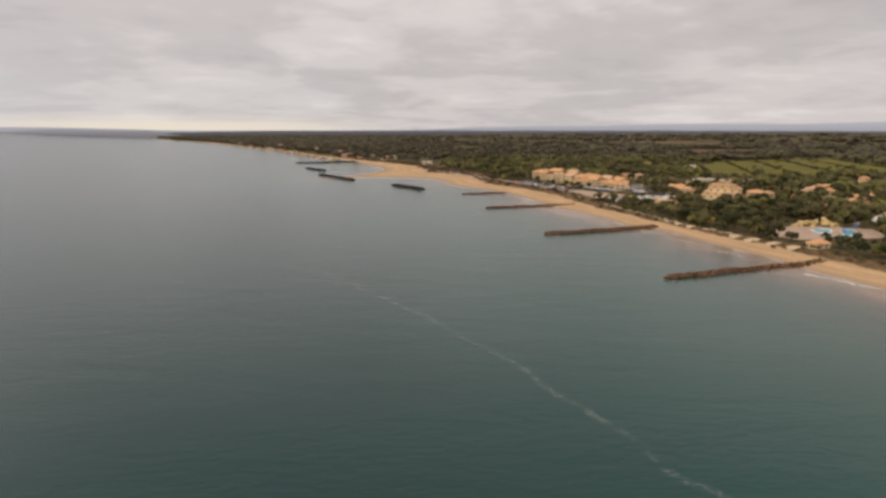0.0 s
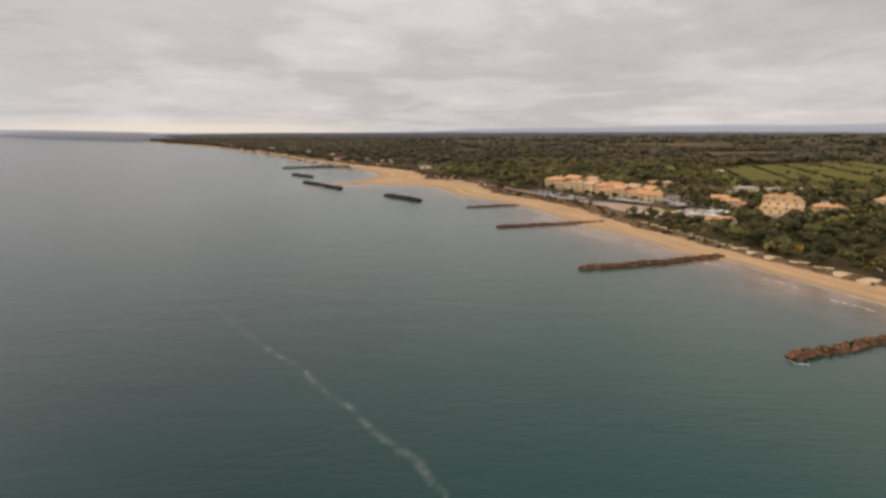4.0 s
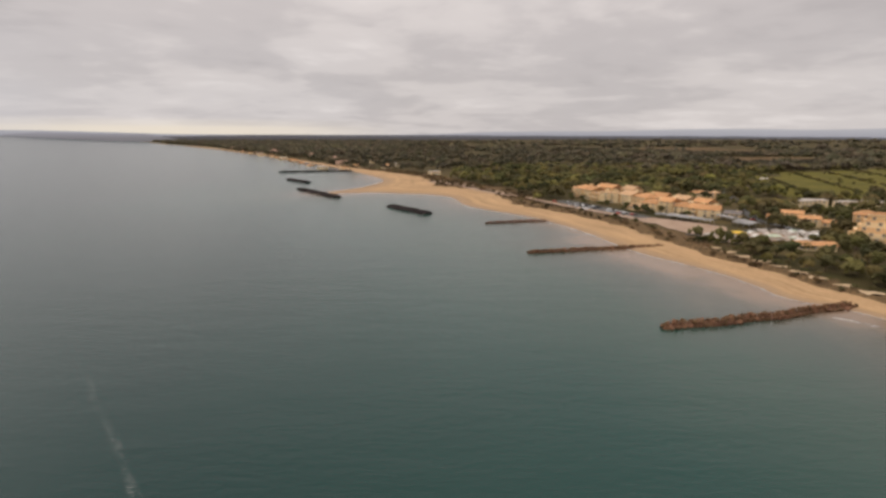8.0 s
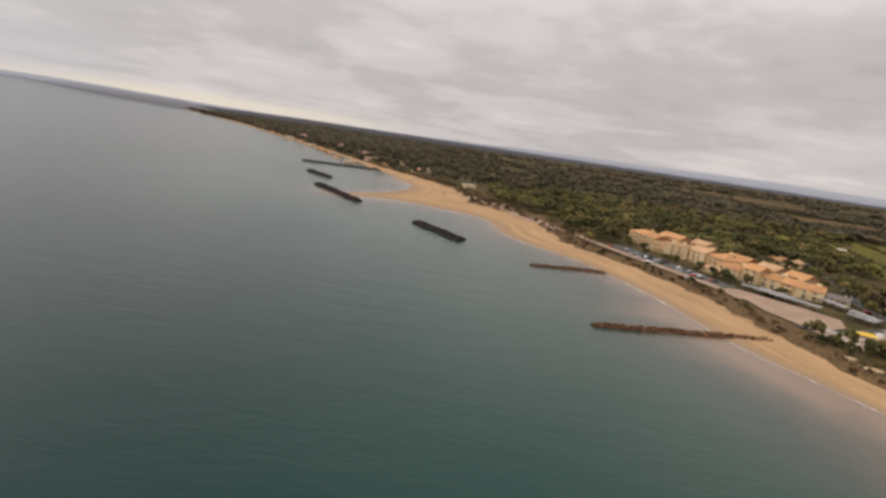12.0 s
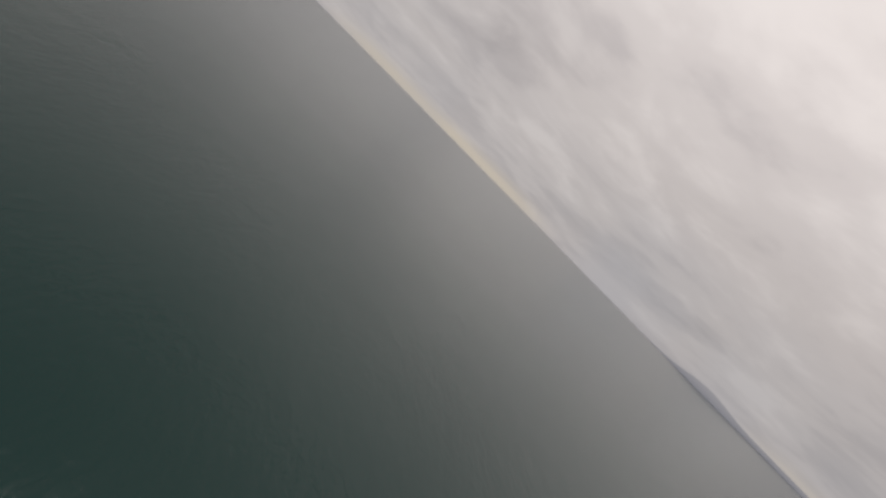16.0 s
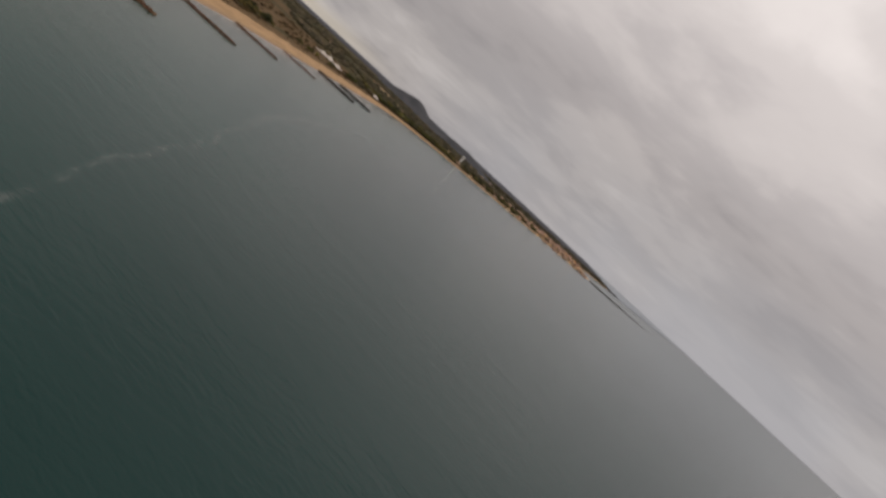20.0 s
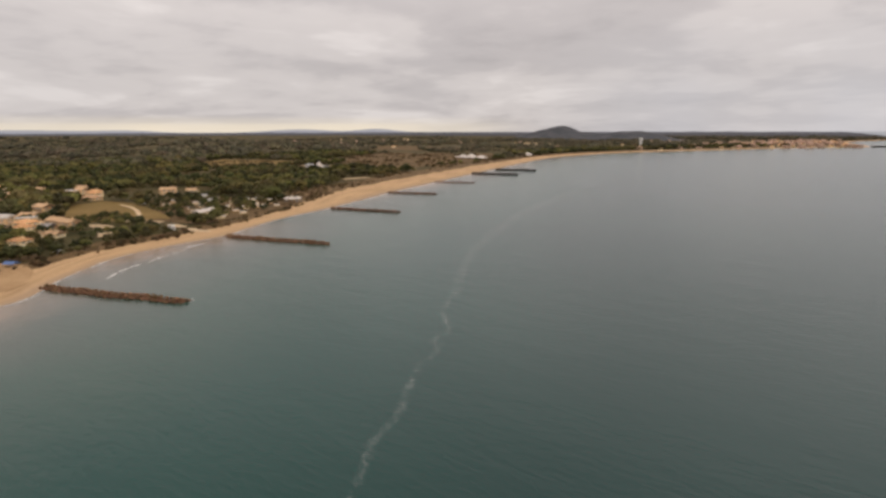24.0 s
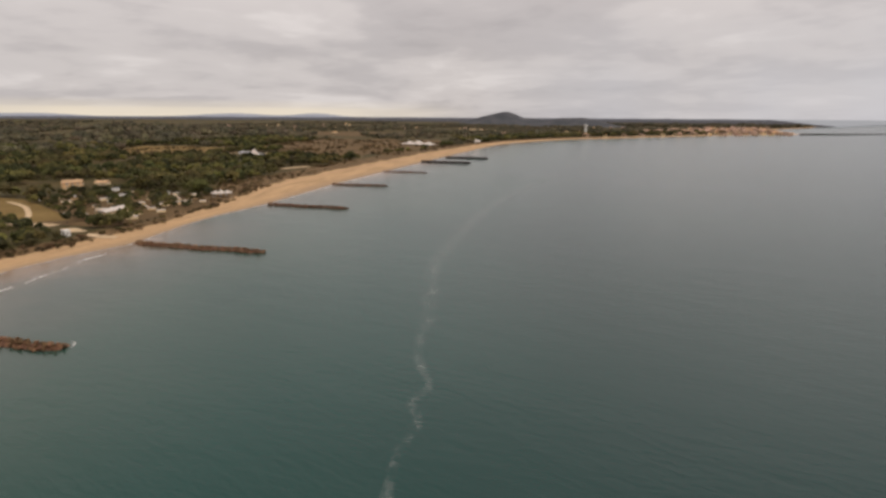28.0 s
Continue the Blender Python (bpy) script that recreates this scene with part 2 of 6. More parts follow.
def water_material():
    m, nt = material("sea_water")
    at = place(nt)
    off = attr(nt, "offshore")
    wide = noisen(nt, at, 0.0045, 4.0, 0.55, 0.5)
    mid = noisen(nt, at, 0.02, 4.0, 0.6, 0.4)
    o2 = mathn(nt, "ADD", off, mathn(nt, "ADD", mathn(nt, "MULTIPLY_ADD", wide, 0.5, -0.25), mathn(nt, "MULTIPLY_ADD", mid, 0.12, -0.06)))
    c = ramp(nt, o2, [(0.0, (0.23, 0.16, 0.11)), (0.06, (0.105, 0.092, 0.068)), (0.14, (0.042, 0.060, 0.046)), (0.26, (0.018, 0.053, 0.039)), (0.50, (0.004, 0.041, 0.034)), (0.82, (0.001, 0.027, 0.024))])
    # long swell, wind waves and ripples
    wave = nt.nodes.new("ShaderNodeMapping")
    wave.inputs["Rotation"].default_value = (0, 0, radians(-35))
    wave.inputs["Scale"].default_value = (0.35, 1.0, 1.0)
    nt.links.new(at, wave.inputs["Vector"])
    swell = noisen(nt, wave.outputs[0], 0.09, 3.0, 0.5, 0.3)
    chop = noisen(nt, wave.outputs[0], 0.55, 5.0, 0.6, 0.3)
    ripple = noisen(nt, at, 2.2, 3.0, 0.6)
    h = mathn(nt, "ADD", mathn(nt, "MULTIPLY", swell, 2.2), mathn(nt, "ADD", mathn(nt, "MULTIPLY", chop, 1.35), mathn(nt, "MULTIPLY", ripple, 0.16)))
    finish(nt, c, 0.16, h, 0.22, 0.5, IOR=1.33)
    return m


def foam_material(name, scale, gate, thick):
    """Broken white foam: bubbles where the noise is high, nothing between."""
    m, nt = material(name)
    at = place(nt)
    n = mathn(nt, "ADD", mathn(nt, "MULTIPLY", noisen(nt, at, scale, 5.0, 0.7, 0.6), 0.6), mathn(nt, "MULTIPLY", noisen(nt, at, scale * 0.16, 3.0, 0.6), 0.4))
    edge = attr(nt, "edge")
    fac = mathn(nt, "MULTIPLY", ramp(nt, n, [(gate, 0.0), (gate + 0.16, 1.0)]), mathn(nt, "MULTIPLY", edge, thick), clamp=True)
    p = finish(nt, mixc(nt, n, (0.55, 0.52, 0.48), (0.82, 0.79, 0.75)), 0.7, n, 0.3, 0.05)
    clear = nt.nodes.new("ShaderNodeBsdfTransparent")
    mx = nt.nodes.new("ShaderNodeMixShader")
    nt.links.new(fac, mx.inputs[0])
    nt.links.new(clear.outputs[0], mx.inputs[1])
    nt.links.new(p.outputs[0], mx.inputs[2])
    nt.links.new(mx.outputs[0], [x for x in nt.nodes if x.type == "OUTPUT_MATERIAL"][0].inputs[0])
    return m


def leaf_material(name, dark, mid, light, third=None, by_clump=0.22):
    """Foliage: every tree takes a tone of its own from dark to light, its clumps vary a little, and a third tone lies in drifts."""
    m, nt = material(name)
    at = place(nt)
    one = mathn(nt, "FRACT", mathn(nt, "ADD", attr(nt, "tree"), chance(nt)))
    c = ramp(nt, one, [(0.0, dark), (0.38, tuple(0.55 * a + 0.45 * b for a, b in zip(dark, mid))), (0.68, mid), (1.0, light)])
    if third:
        c = mixc(nt, ramp(nt, noisen(nt, at, 0.011, 4.0, 0.6, 0.5), [(0.48, 0.0), (0.62, 0.6)]), c, third)
    c = mixc(nt, 1.0, c, ramp(nt, noisen(nt, at, 0.016, 3.0, 0.55, 0.4), [(0.36, 0.66), (0.5, 1.0), (0.64, 1.34)]), "MULTIPLY")
    hsv = nt.nodes.new("ShaderNodeHueSaturation")
    nt.links.new(mathn(nt, "MULTIPLY_ADD", island(nt), by_clump * 2, 1 - by_clump), hsv.inputs["Value"])
    nt.links.new(mathn(nt, "MULTIPLY_ADD", mathn(nt, "FRACT", mathn(nt, "MULTIPLY", one, 7.3)), 0.04, 0.478), hsv.inputs["Hue"])
    nt.links.new(c, hsv.inputs["Color"])
    finish(nt, hsv.outputs[0], 0.8, noisen(nt, at, 1.6, 4.0), 0.8, 0.3)
    return m


def haze_glow_material(name, colour, glow, top=None, low=46.0, high=120.0):
    """Distance seen through air, its haze painted as a glowing colour; with a second colour its heights are paler than
    its foot.
    """
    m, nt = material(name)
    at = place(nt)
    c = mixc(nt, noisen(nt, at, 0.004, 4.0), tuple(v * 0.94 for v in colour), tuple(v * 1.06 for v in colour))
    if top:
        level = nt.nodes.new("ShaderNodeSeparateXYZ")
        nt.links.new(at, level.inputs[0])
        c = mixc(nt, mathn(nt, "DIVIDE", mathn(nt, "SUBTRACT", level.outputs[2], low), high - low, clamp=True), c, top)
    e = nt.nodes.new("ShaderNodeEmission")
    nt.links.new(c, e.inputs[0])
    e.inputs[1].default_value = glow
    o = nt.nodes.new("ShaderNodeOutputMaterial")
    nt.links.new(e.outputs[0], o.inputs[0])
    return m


def roof_material(name, a, b):
    """Canal tiles in rows, with older and newer ones mixed."""
    m, nt = material(name)
    tcn = nt.nodes.new("ShaderNodeTexCoord")
    at = place(nt)
    w = node(nt, "ShaderNodeTexWave", Scale=1.2, Distortion=0.6, Detail=1.0)
    w.bands_direction = "X"
    nt.links.new(tcn.outputs["Object"], w.inputs["Vector"])
    n = noisen(nt, at, 0.7, 5.0, 0.7)
    c = mixc(nt, ramp(nt, n, [(0.35, 0.0), (0.65, 1.0)]), a, b)
    c = mixc(nt, ramp(nt, noisen(nt, at, 0.2, 4.0), [(0.55, 0.0), (0.75, 0.5)]), c, (0.20, 0.12, 0.08))
    hsv = nt.nodes.new("ShaderNodeHueSaturation")
    nt.links.new(mathn(nt, "MULTIPLY_ADD", chance(nt), 0.4, 0.8), hsv.inputs["Value"])
    nt.links.new(c, hsv.inputs["Color"])
    finish(nt, hsv.outputs[0], 0.85, w.outputs["Fac"], 0.6, 0.06)
    return m


M_GROUND = ground_material()
M_SEA = water_material()
M_FOAM = foam_material("drift_foam", 0.9, 0.48, 0.24)
M_SURF = foam_material("surf_foam", 0.45, 0.41, 0.85)
M_SWASH = foam_material("swash_foam", 0.6, 0.44, 0.75)
M_ROCK = surface("groyne_rock", (0.090, 0.050, 0.029), (0.225, 0.128, 0.068), 0.5, 3.0, 0.85, 0.6, 0.1, vary=0.7)
M_ROCKS = surface("groyne_rock_far", (0.078, 0.041, 0.026), (0.165, 0.088, 0.053), 0.5, 3.0, 0.85, 0.6, 0.1, vary=0.7, by_island=True)
M_DARK = surface("breakwater_rock", (0.028, 0.024, 0.024), (0.075, 0.06, 0.055), 0.4, 2.0, 0.75, 0.6, 0.1, vary=0.6, by_island=True)
M_LEAF = leaf_material("pine_leaf", (0.042, 0.044, 0.020), (0.080, 0.076, 0.028), (0.124, 0.108, 0.038), None, 0.16)
M_LEAF2 = leaf_material("tamarisk_leaf", (0.044, 0.042, 0.017), (0.076, 0.069, 0.025), (0.112, 0.094, 0.034), None, 0.16)
M_LEAF3 = leaf_material("wood_leaf", (0.022, 0.027, 0.011), (0.068, 0.066, 0.020), (0.122, 0.107, 0.029), (0.10, 0.074, 0.031))
M_LEAF5 = leaf_material("broad_wood_leaf", (0.042, 0.044, 0.018), (0.092, 0.085, 0.028), (0.145, 0.125, 0.036), (0.125, 0.094, 0.042), 0.15)
# far woods: paler, flatter leaf tones with the haze of distance in the colour
M_LEAF4 = leaf_material("hazed_wood_leaf", (0.056, 0.053, 0.034), (0.084, 0.074, 0.043), (0.112, 0.096, 0.053), (0.106, 0.081, 0.052), 0.12)
M_GOLD = leaf_material("yellow_leaf", (0.40, 0.27, 0.03), (0.47, 0.32, 0.045), (0.55, 0.38, 0.06))
M_SCRUB = leaf_material("dune_scrub", (0.045, 0.032, 0.014), (0.09, 0.06, 0.026), (0.15, 0.10, 0.045))
M_BARK = surface("bark", (0.10, 0.07, 0.045), (0.18, 0.13, 0.09), 0.8, 6.0)
M_CREAM = surface("cream_render", (0.74, 0.565, 0.33), (0.84, 0.68, 0.43), 0.08, 1.2, 0.9, 0.15, 0.02, vary=0.12)
M_PEACH = surface("peach_render", (0.64, 0.41, 0.21), (0.74, 0.52, 0.29), 0.08, 1.2, 0.9, 0.15, 0.02, vary=0.2)
M_YELLOW = surface("ochre_render", (0.60, 0.43, 0.18), (0.70, 0.52, 0.26), 0.08, 1.2, 0.9, 0.15, 0.02, vary=0.1)
M_WHITE = surface("white_paint", (0.70, 0.68, 0.64), (0.80, 0.78, 0.74), 0.1, 1.5, 0.6, 0.1, 0.01, vary=0.15)
M_GREY = surface("grey_sheet", (0.22, 0.21, 0.21), (0.32, 0.31, 0.30), 0.2, 2.0, 0.6, 0.1, 0.02, vary=0.2)
M_TILE = roof_material("orange_tiles", (0.47, 0.232, 0.102), (0.58, 0.33, 0.165))
M_TILE2 = roof_material("pale_tiles", (0.45, 0.275, 0.15), (0.56, 0.37, 0.22))
M_OLDTILE = roof_material("worn_tiles", (0.34, 0.20, 0.11), (0.45, 0.28, 0.165))
M_SLATE = roof_material("grey_tiles", (0.20, 0.18, 0.17), (0.30, 0.27, 0.25))
M_GLASS = surface("window_glass", (0.17, 0.15, 0.13), (0.26, 0.23, 0.20), 0.3, 2.0, 0.12, 0.0, 0.01)
M_DOOR = surface("painted_door", (0.10, 0.06, 0.035), (0.16, 0.10, 0.06), 0.5, 4.0, 0.6)
M_ASPH = surface("asphalt", (0.085, 0.082, 0.08), (0.13, 0.125, 0.12), 0.08, 2.0, 0.9, 0.3, 0.02)
M_PAVE = surface("pale_paving", (0.30, 0.205, 0.145), (0.42, 0.31, 0.23), 0.1, 1.5, 0.9, 0.2, 0.02)
M_TRACK = surface("sandy_track", (0.45, 0.32, 0.19), (0.56, 0.42, 0.27), 0.1, 1.0, 0.95, 0.3, 0.05)
M_BARE = surface("bare_sandy_earth", (0.27, 0.165, 0.082), (0.40, 0.26, 0.14), 0.06, 0.6, 0.95, 0.4, 0.06)
M_FIELD = surface("vine_field", (0.075, 0.068, 0.012), (0.145, 0.122, 0.020), 0.02, 0.15, 0.9, 0.5, 0.2)
M_FIELD2 = surface("dry_meadow", (0.13, 0.083, 0.027), (0.21, 0.138, 0.05), 0.03, 0.5, 0.95, 0.5, 0.2)
M_FIELD3 = surface("brown_heath", (0.09, 0.058, 0.027), (0.15, 0.095, 0.045), 0.02, 0.3, 0.95, 0.5, 0.2)
M_POOL = surface("pool_water", (0.16, 0.42, 0.55), (0.22, 0.50, 0.62), 0.3, 2.0, 0.08, 0.1, 0.02)
M_BLUE = surface("blue_cloth", (0.07, 0.12, 0.26), (0.11, 0.17, 0.33), 0.5, 3.0, 0.7, 0.2, 0.02)
M_YCLOTH = surface("yellow_cloth", (0.70, 0.45, 0.04), (0.80, 0.55, 0.08), 0.5, 3.0, 0.7, 0.2, 0.02)
M_GCLOTH = surface("pale_green_cloth", (0.42, 0.50, 0.36), (0.52, 0.58, 0.45), 0.5, 3.0, 0.7, 0.2, 0.02)
M_METAL = surface("grey_metal", (0.30, 0.30, 0.31), (0.40, 0.40, 0.41), 0.5, 3.0, 0.4, 0.1, 0.01, metal=0.8)
M_TYRE = surface("tyre_rubber", (0.02, 0.02, 0.02), (0.035, 0.035, 0.035), 0.5, 6.0, 0.8)
M_OFFWHITE = surface("off_white_sheet", (0.42, 0.36, 0.31), (0.55, 0.49, 0.43), 0.2, 1.5, 0.6, 0.1, 0.01, vary=0.5)


# ---- building blocks ----
def part(name, bm, mat, parent, label="", smooth=False):
    """Links a bmesh as one mesh object under a thing or a part."""
    me = bpy.data.meshes.new(name)
    bm.to_mesh(me)
    bm.free()
    return part_of(name, me, mat, parent, label, smooth)


def part_of(name, me, mat, parent, label="", smooth=False):
    if not me.materials:
        for mm in mat if isinstance(mat, (list, tuple)) else (mat,):
            me.materials.append(mm)
    if smooth:
        me.polygons.foreach_set("use_smooth", [True] * len(me.polygons))
    ob = new(name, me)
    ob.parent = parent
    return tagged(ob, label)


def mesh_from(name, verts, faces, mat, attrs=None, smooth=False):
    me = bpy.data.meshes.new(name)
    me.from_pydata(np.asarray(verts, float).tolist(), [], np.asarray(faces).tolist() if isinstance(faces, np.ndarray) else faces)
    for mm in mat if isinstance(mat, (list, tuple)) else (mat,):
        me.materials.append(mm)
    for key, values in (attrs or {}).items():
        a = me.attributes.new(key, "FLOAT", "POINT")
        a.data.foreach_set("value", np.asarray(values, np.float32))
    if smooth:
        me.polygons.foreach_set("use_smooth", [True] * len(me.polygons))
    me.update()
    return me


def box(bm, x0, x1, y0, y1, z0, z1, mi=0):
    v = [bm.verts.new((x, y, z)) for z in (z0, z1) for x, y in ((x0, y0), (x1, y0), (x1, y1), (x0, y1))]
    for q in ((3, 2, 1, 0), (4, 5, 6, 7), (0, 1, 5, 4), (1, 2, 6, 5), (2, 3, 7, 6), (3, 0, 4, 7)):
        bm.faces.new([v[i] for i in q]).material_index = mi
    return v


def boxes(*rows):
    bm = bmesh.new()
    for r in rows:
        box(bm, *r)
    return bm


def tube(bm, p0, p1, r0, r1, n=6):
    p0, p1 = Vector(p0), Vector(p1)
    q = (p1 - p0).to_track_quat("Z", "Y")
    rings = [[bm.verts.new(p + q @ Vector((r * math.cos(a), r * math.sin(a), 0))) for a in (2 * math.pi * i / n for i in range(n))] for p, r in ((p0, r0), (p1, r1))]
    for i in range(n):
        bm.faces.new((rings[0][i], rings[0][(i + 1) % n], rings[1][(i + 1) % n], rings[1][i]))
    bm.faces.new(rings[0][::-1])
    bm.faces.new(rings[1])


# ---- the lie of the land ----
# Waterline from far up the coast to far down it: x, y and the width of the beach there.
SHORE_A = [(-2900, 5300, 8), (-2420, 4520, 8), (-1960, 3850, 8), (-1425, 3090, 8), (-1100, 2700, 7), (-712, 2100, 6), (-540, 1830, 5), (-400, 1590, 5), (-282, 1385, 7), (-196, 1220, 14),
           (-150, 1110, 45), (-112, 1030, 55), (-98, 975, 60), (-103, 935, 80), (-112, 890, 90), (-130, 846, 92), (-150, 812, 95), (-142, 800, 95), (-100, 822, 92), (-64, 810, 85), (-28, 803, 72), (-4, 778, 48), (2, 745, 47), (7, 712, 47), (26, 676, 38), (50, 652, 31), (69, 618, 30), (86, 571, 32), (95, 526, 31), (104, 492, 28), (117, 470, 21),
           (127, 449, 18), (133, 427, 20), (132, 408, 23), (152, 393, 13), (161, 360, 13), (169, 335, 17), (175, 313, 20), (181, 298, 20), (184, 272, 24)]
SHORE_B = [(193, 245, 26), (203, 216, 22), (215, 187, 24), (223, 167, 27), (236, 158, 25), (251, 145, 21), (262, 131, 19), (273, 118, 18), (280, 102, 15), (284, 86, 15), (288, 62, 17), (288, 40, 22), (295, 26, 20), (307, 4, 14), (318, -18, 12), (329, -50, 18), (338, -92, 32),
           (364, -165, 55), (390, -230, 58), (428, -365, 60), (491, -577, 60), (560, -824, 50), (612, -1010, 40), (628, -1150, 40), (612, -1320, 35), (575, -1500, 25), (490, -1690, 22), (387, -1900, 20), (290, -2110, 20), (150, -2330, 20),
           (30, -2440, 30), (20, -2480, 30), (60, -2800, 30), (150, -3200, 30), (140, -3600, 30), (40, -3900, 30), (-40, -4300, 30), (-40, -5200, 30)]
SHORE = np.array(SHORE_A + SHORE_B, float)


def smooth_line(p, rounds=2):
    for _ in range(rounds):
        q = np.empty((2 * len(p) - 2, p.shape[1]))
        q[0::2] = 0.75 * p[:-1] + 0.25 * p[1:]
        q[1::2] = 0.25 * p[:-1] + 0.75 * p[1:]
        p = np.vstack([p[:1], q, p[-1:]])
    return p


COAST = smooth_line(SHORE)
LAND = np.vstack([COAST[:, :2], [(6000, -5200), (6000, 5200)]])


def from_shore(x, y):
    """Metres inland of the waterline (out at sea: below nought), and the same in widths of the beach."""
    x, y = np.atleast_1d(np.asarray(x, float)), np.atleast_1d(np.asarray(y, float))
    best, width = np.full(x.shape, 1e9), np.full(x.shape, 30.0)
    inside = np.zeros(x.shape, bool)
    for (ax, ay, aw), (bx, by, bw) in zip(COAST[:-1], COAST[1:]):
        ex, ey = bx - ax, by - ay
        k = np.clip(((x - ax) * ex + (y - ay) * ey) / (ex * ex + ey * ey + 1e-9), 0, 1)
        d = np.hypot(x - ax - k * ex, y - ay - k * ey)
        near = d < best
        best, width = np.where(near, d, best), np.where(near, aw + k * (bw - aw), width)
    for (ax, ay), (bx, by) in zip(LAND, np.roll(LAND, -1, 0)):
        hit = (ay > y) != (by > y)
        with np.errstate(divide="ignore", invalid="ignore"):
            inside ^= hit & (x < ax + (y - ay) * (bx - ax) / (by - ay if by != ay else 1e-9))
    sd = np.where(inside, best, -best)
    return sd, sd / width


def land_height(x, y):
    return height_at(*from_shore(x, y))


LX, LY, LSTEP = -700.0, -1100.0, 6.0
look_x, look_y = np.arange(LX, 1000, LSTEP), np.arange(LY, 1700, LSTEP)
lgx, lgy = np.meshgrid(look_x, look_y, indexing="ij")
LOOK_SD, LOOK_B = (v.reshape(lgx.shape) for v in from_shore(lgx.ravel(), lgy.ravel()))


def height_at(sd, b):
    z = np.where(sd < 0, np.maximum(sd * 0.06, -4.0), np.minimum(b, 1.0) * 1.9)
    z = z + 1.3 * np.exp(-(((b - 1.28) / 0.22) ** 2)) + 0.9 * np.clip((b - 1.0) / 0.8, 0, 1)
    return z + np.clip((sd - 1300) / 3300, 0, 1) ** 1.3 * 41


def shore_at(x, y):
    """from_shore() at one place, read off a table near the coast."""
    i, j = (x - LX) / LSTEP, (y - LY) / LSTEP
    a, b = int(i), int(j)
    if not (0 <= a < len(look_x) - 1 and 0 <= b < len(look_y) - 1):
        sd, w = from_shore(x, y)
        return float(sd[0]), float(w[0])
    u, v = i - a, j - b
    return tuple(float((t[a, b] * (1 - u) + t[a + 1, b] * u) * (1 - v) + (t[a, b + 1] * (1 - u) + t[a + 1, b + 1] * u) * v) for t in (LOOK_SD, LOOK_B))


def ground_z(x, y):
    return float(height_at(*shore_at(x, y)))


def lines(marks):
    """Grid lines through marks of (place, step up to the next mark)."""
    out = []
    for (a, step), (b, _) in zip(marks[:-1], marks[1:]):
        n = max(1, round((b - a) / step))
        out += [a + (b - a) * i / n for i in range(n)]
    return np.array(out + [marks[-1][0]])


def sheet(xs, ys, keep):
    gx, gy = np.meshgrid(xs, ys, indexing="ij")
    flat_x, flat_y = gx.ravel(), gy.ravel()
    ok = keep(flat_x, flat_y).reshape(gx.shape)
    ids = np.arange(gx.size).reshape(gx.shape)
    quads = np.stack([ids[:-1, :-1], ids[1:, :-1], ids[1:, 1:], ids[:-1, 1:]], -1)
    take = ok[:-1, :-1] | ok[1:, :-1] | ok[1:, 1:] | ok[:-1, 1:]
    faces = quads[take]
    used, inv = np.unique(faces.ravel(), return_inverse=True)
    return flat_x[used], flat_y[used], inv.reshape(faces.shape)


MID, REACH = (0.0, 150.0), 4640.0
gx, gy, gf = sheet(lines([(-3200, 160), (-1200, 60), (-400, 14), (-150, 4.5), (420, 9), (700, 30), (1500, 90), (4800, 0)]),
                   lines([(-4600, 160), (-2700, 40), (-1500, 22), (-700, 9), (-260, 4.5), (960, 9), (1300, 30), (2400, 90), (4800, 0)]),
                   lambda x, y: (from_shore(x, y)[0] > -45) & (np.hypot(x - MID[0], y - MID[1]) < REACH))
_, gb = from_shore(gx, gy)
ground = new("ground", mesh_from("ground", np.c_[gx, gy, land_height(gx, gy)], gf, M_GROUND, {"beach": gb}, True))
tagged(ground, "sandy beach, low dunes and flat dark green land behind", "ground", kind="structure")

sx, sy, sf = sheet(lines([(-4800, 200), (-1000, 40), (-200, 10), (460, 40), (1400, 200), (4800, 0)]),
                   lines([(-4800, 200), (-2700, 60), (-700, 20), (-200, 10), (1000, 30), (2200, 150), (5000, 0)]),
                   lambda x, y: (from_shore(x, y)[0] < 30) & (np.hypot(x - MID[0], y - MID[1]) < REACH + 60))
ssd, _ = from_shore(sx, sy)
# far out it lifts to the height at which the horizon shows
sea_z = 46.0 * np.clip((np.hypot(sx - MID[0], sy - MID[1]) - 1900) / (REACH - 1900), 0, 1) ** 1.6 * np.clip((-ssd - 60) / 700, 0, 1)
sea = new("water", mesh_from("water", np.c_[sx, sy, sea_z], sf, M_SEA, {"offshore": np.clip(-ssd / 290.0, 0, 1)}, True))
tagged(sea, "calm grey-green sea, brown with sand near the beach", "sea", kind="structure")


# ---- the far distance ----
def ring(name, mat, low, height, label, radius=REACH, n=360, start=0.0, end=360.0):
    """A band of distance round the place; height(a) in metres at a degrees to the left of +y."""
    verts, faces = [], []
    for i in range(n + 1):
        a = start + (end - start) * i / n
        x, y = MID[0] - math.sin(radians(a)) * radius, MID[1] + math.cos(radians(a)) * radius
        verts += [(x, y, low), (x, y, height(a))]
    for i in range(n):
        faces.append((2 * i, 2 * i + 1, 2 * i + 3, 2 * i + 2))
    return tagged(new(name, mesh_from(name, verts, faces, mat)), label, "distance", kind="structure")


def bump(a, at, wide, high):
    d = (a - at + 180) % 360 - 180
    return high * math.exp(-((d / wide) ** 2))


# backdrops that glow by themselves, with the air's haze put into their colours
M_FARSEA = haze_glow_material("far_sea_air", (0.39, 0.385, 0.40), 1.0)
M_HILLS = haze_glow_material("far_hills_air", (0.335, 0.33, 0.365), 1.0, (0.47, 0.455, 0.475))
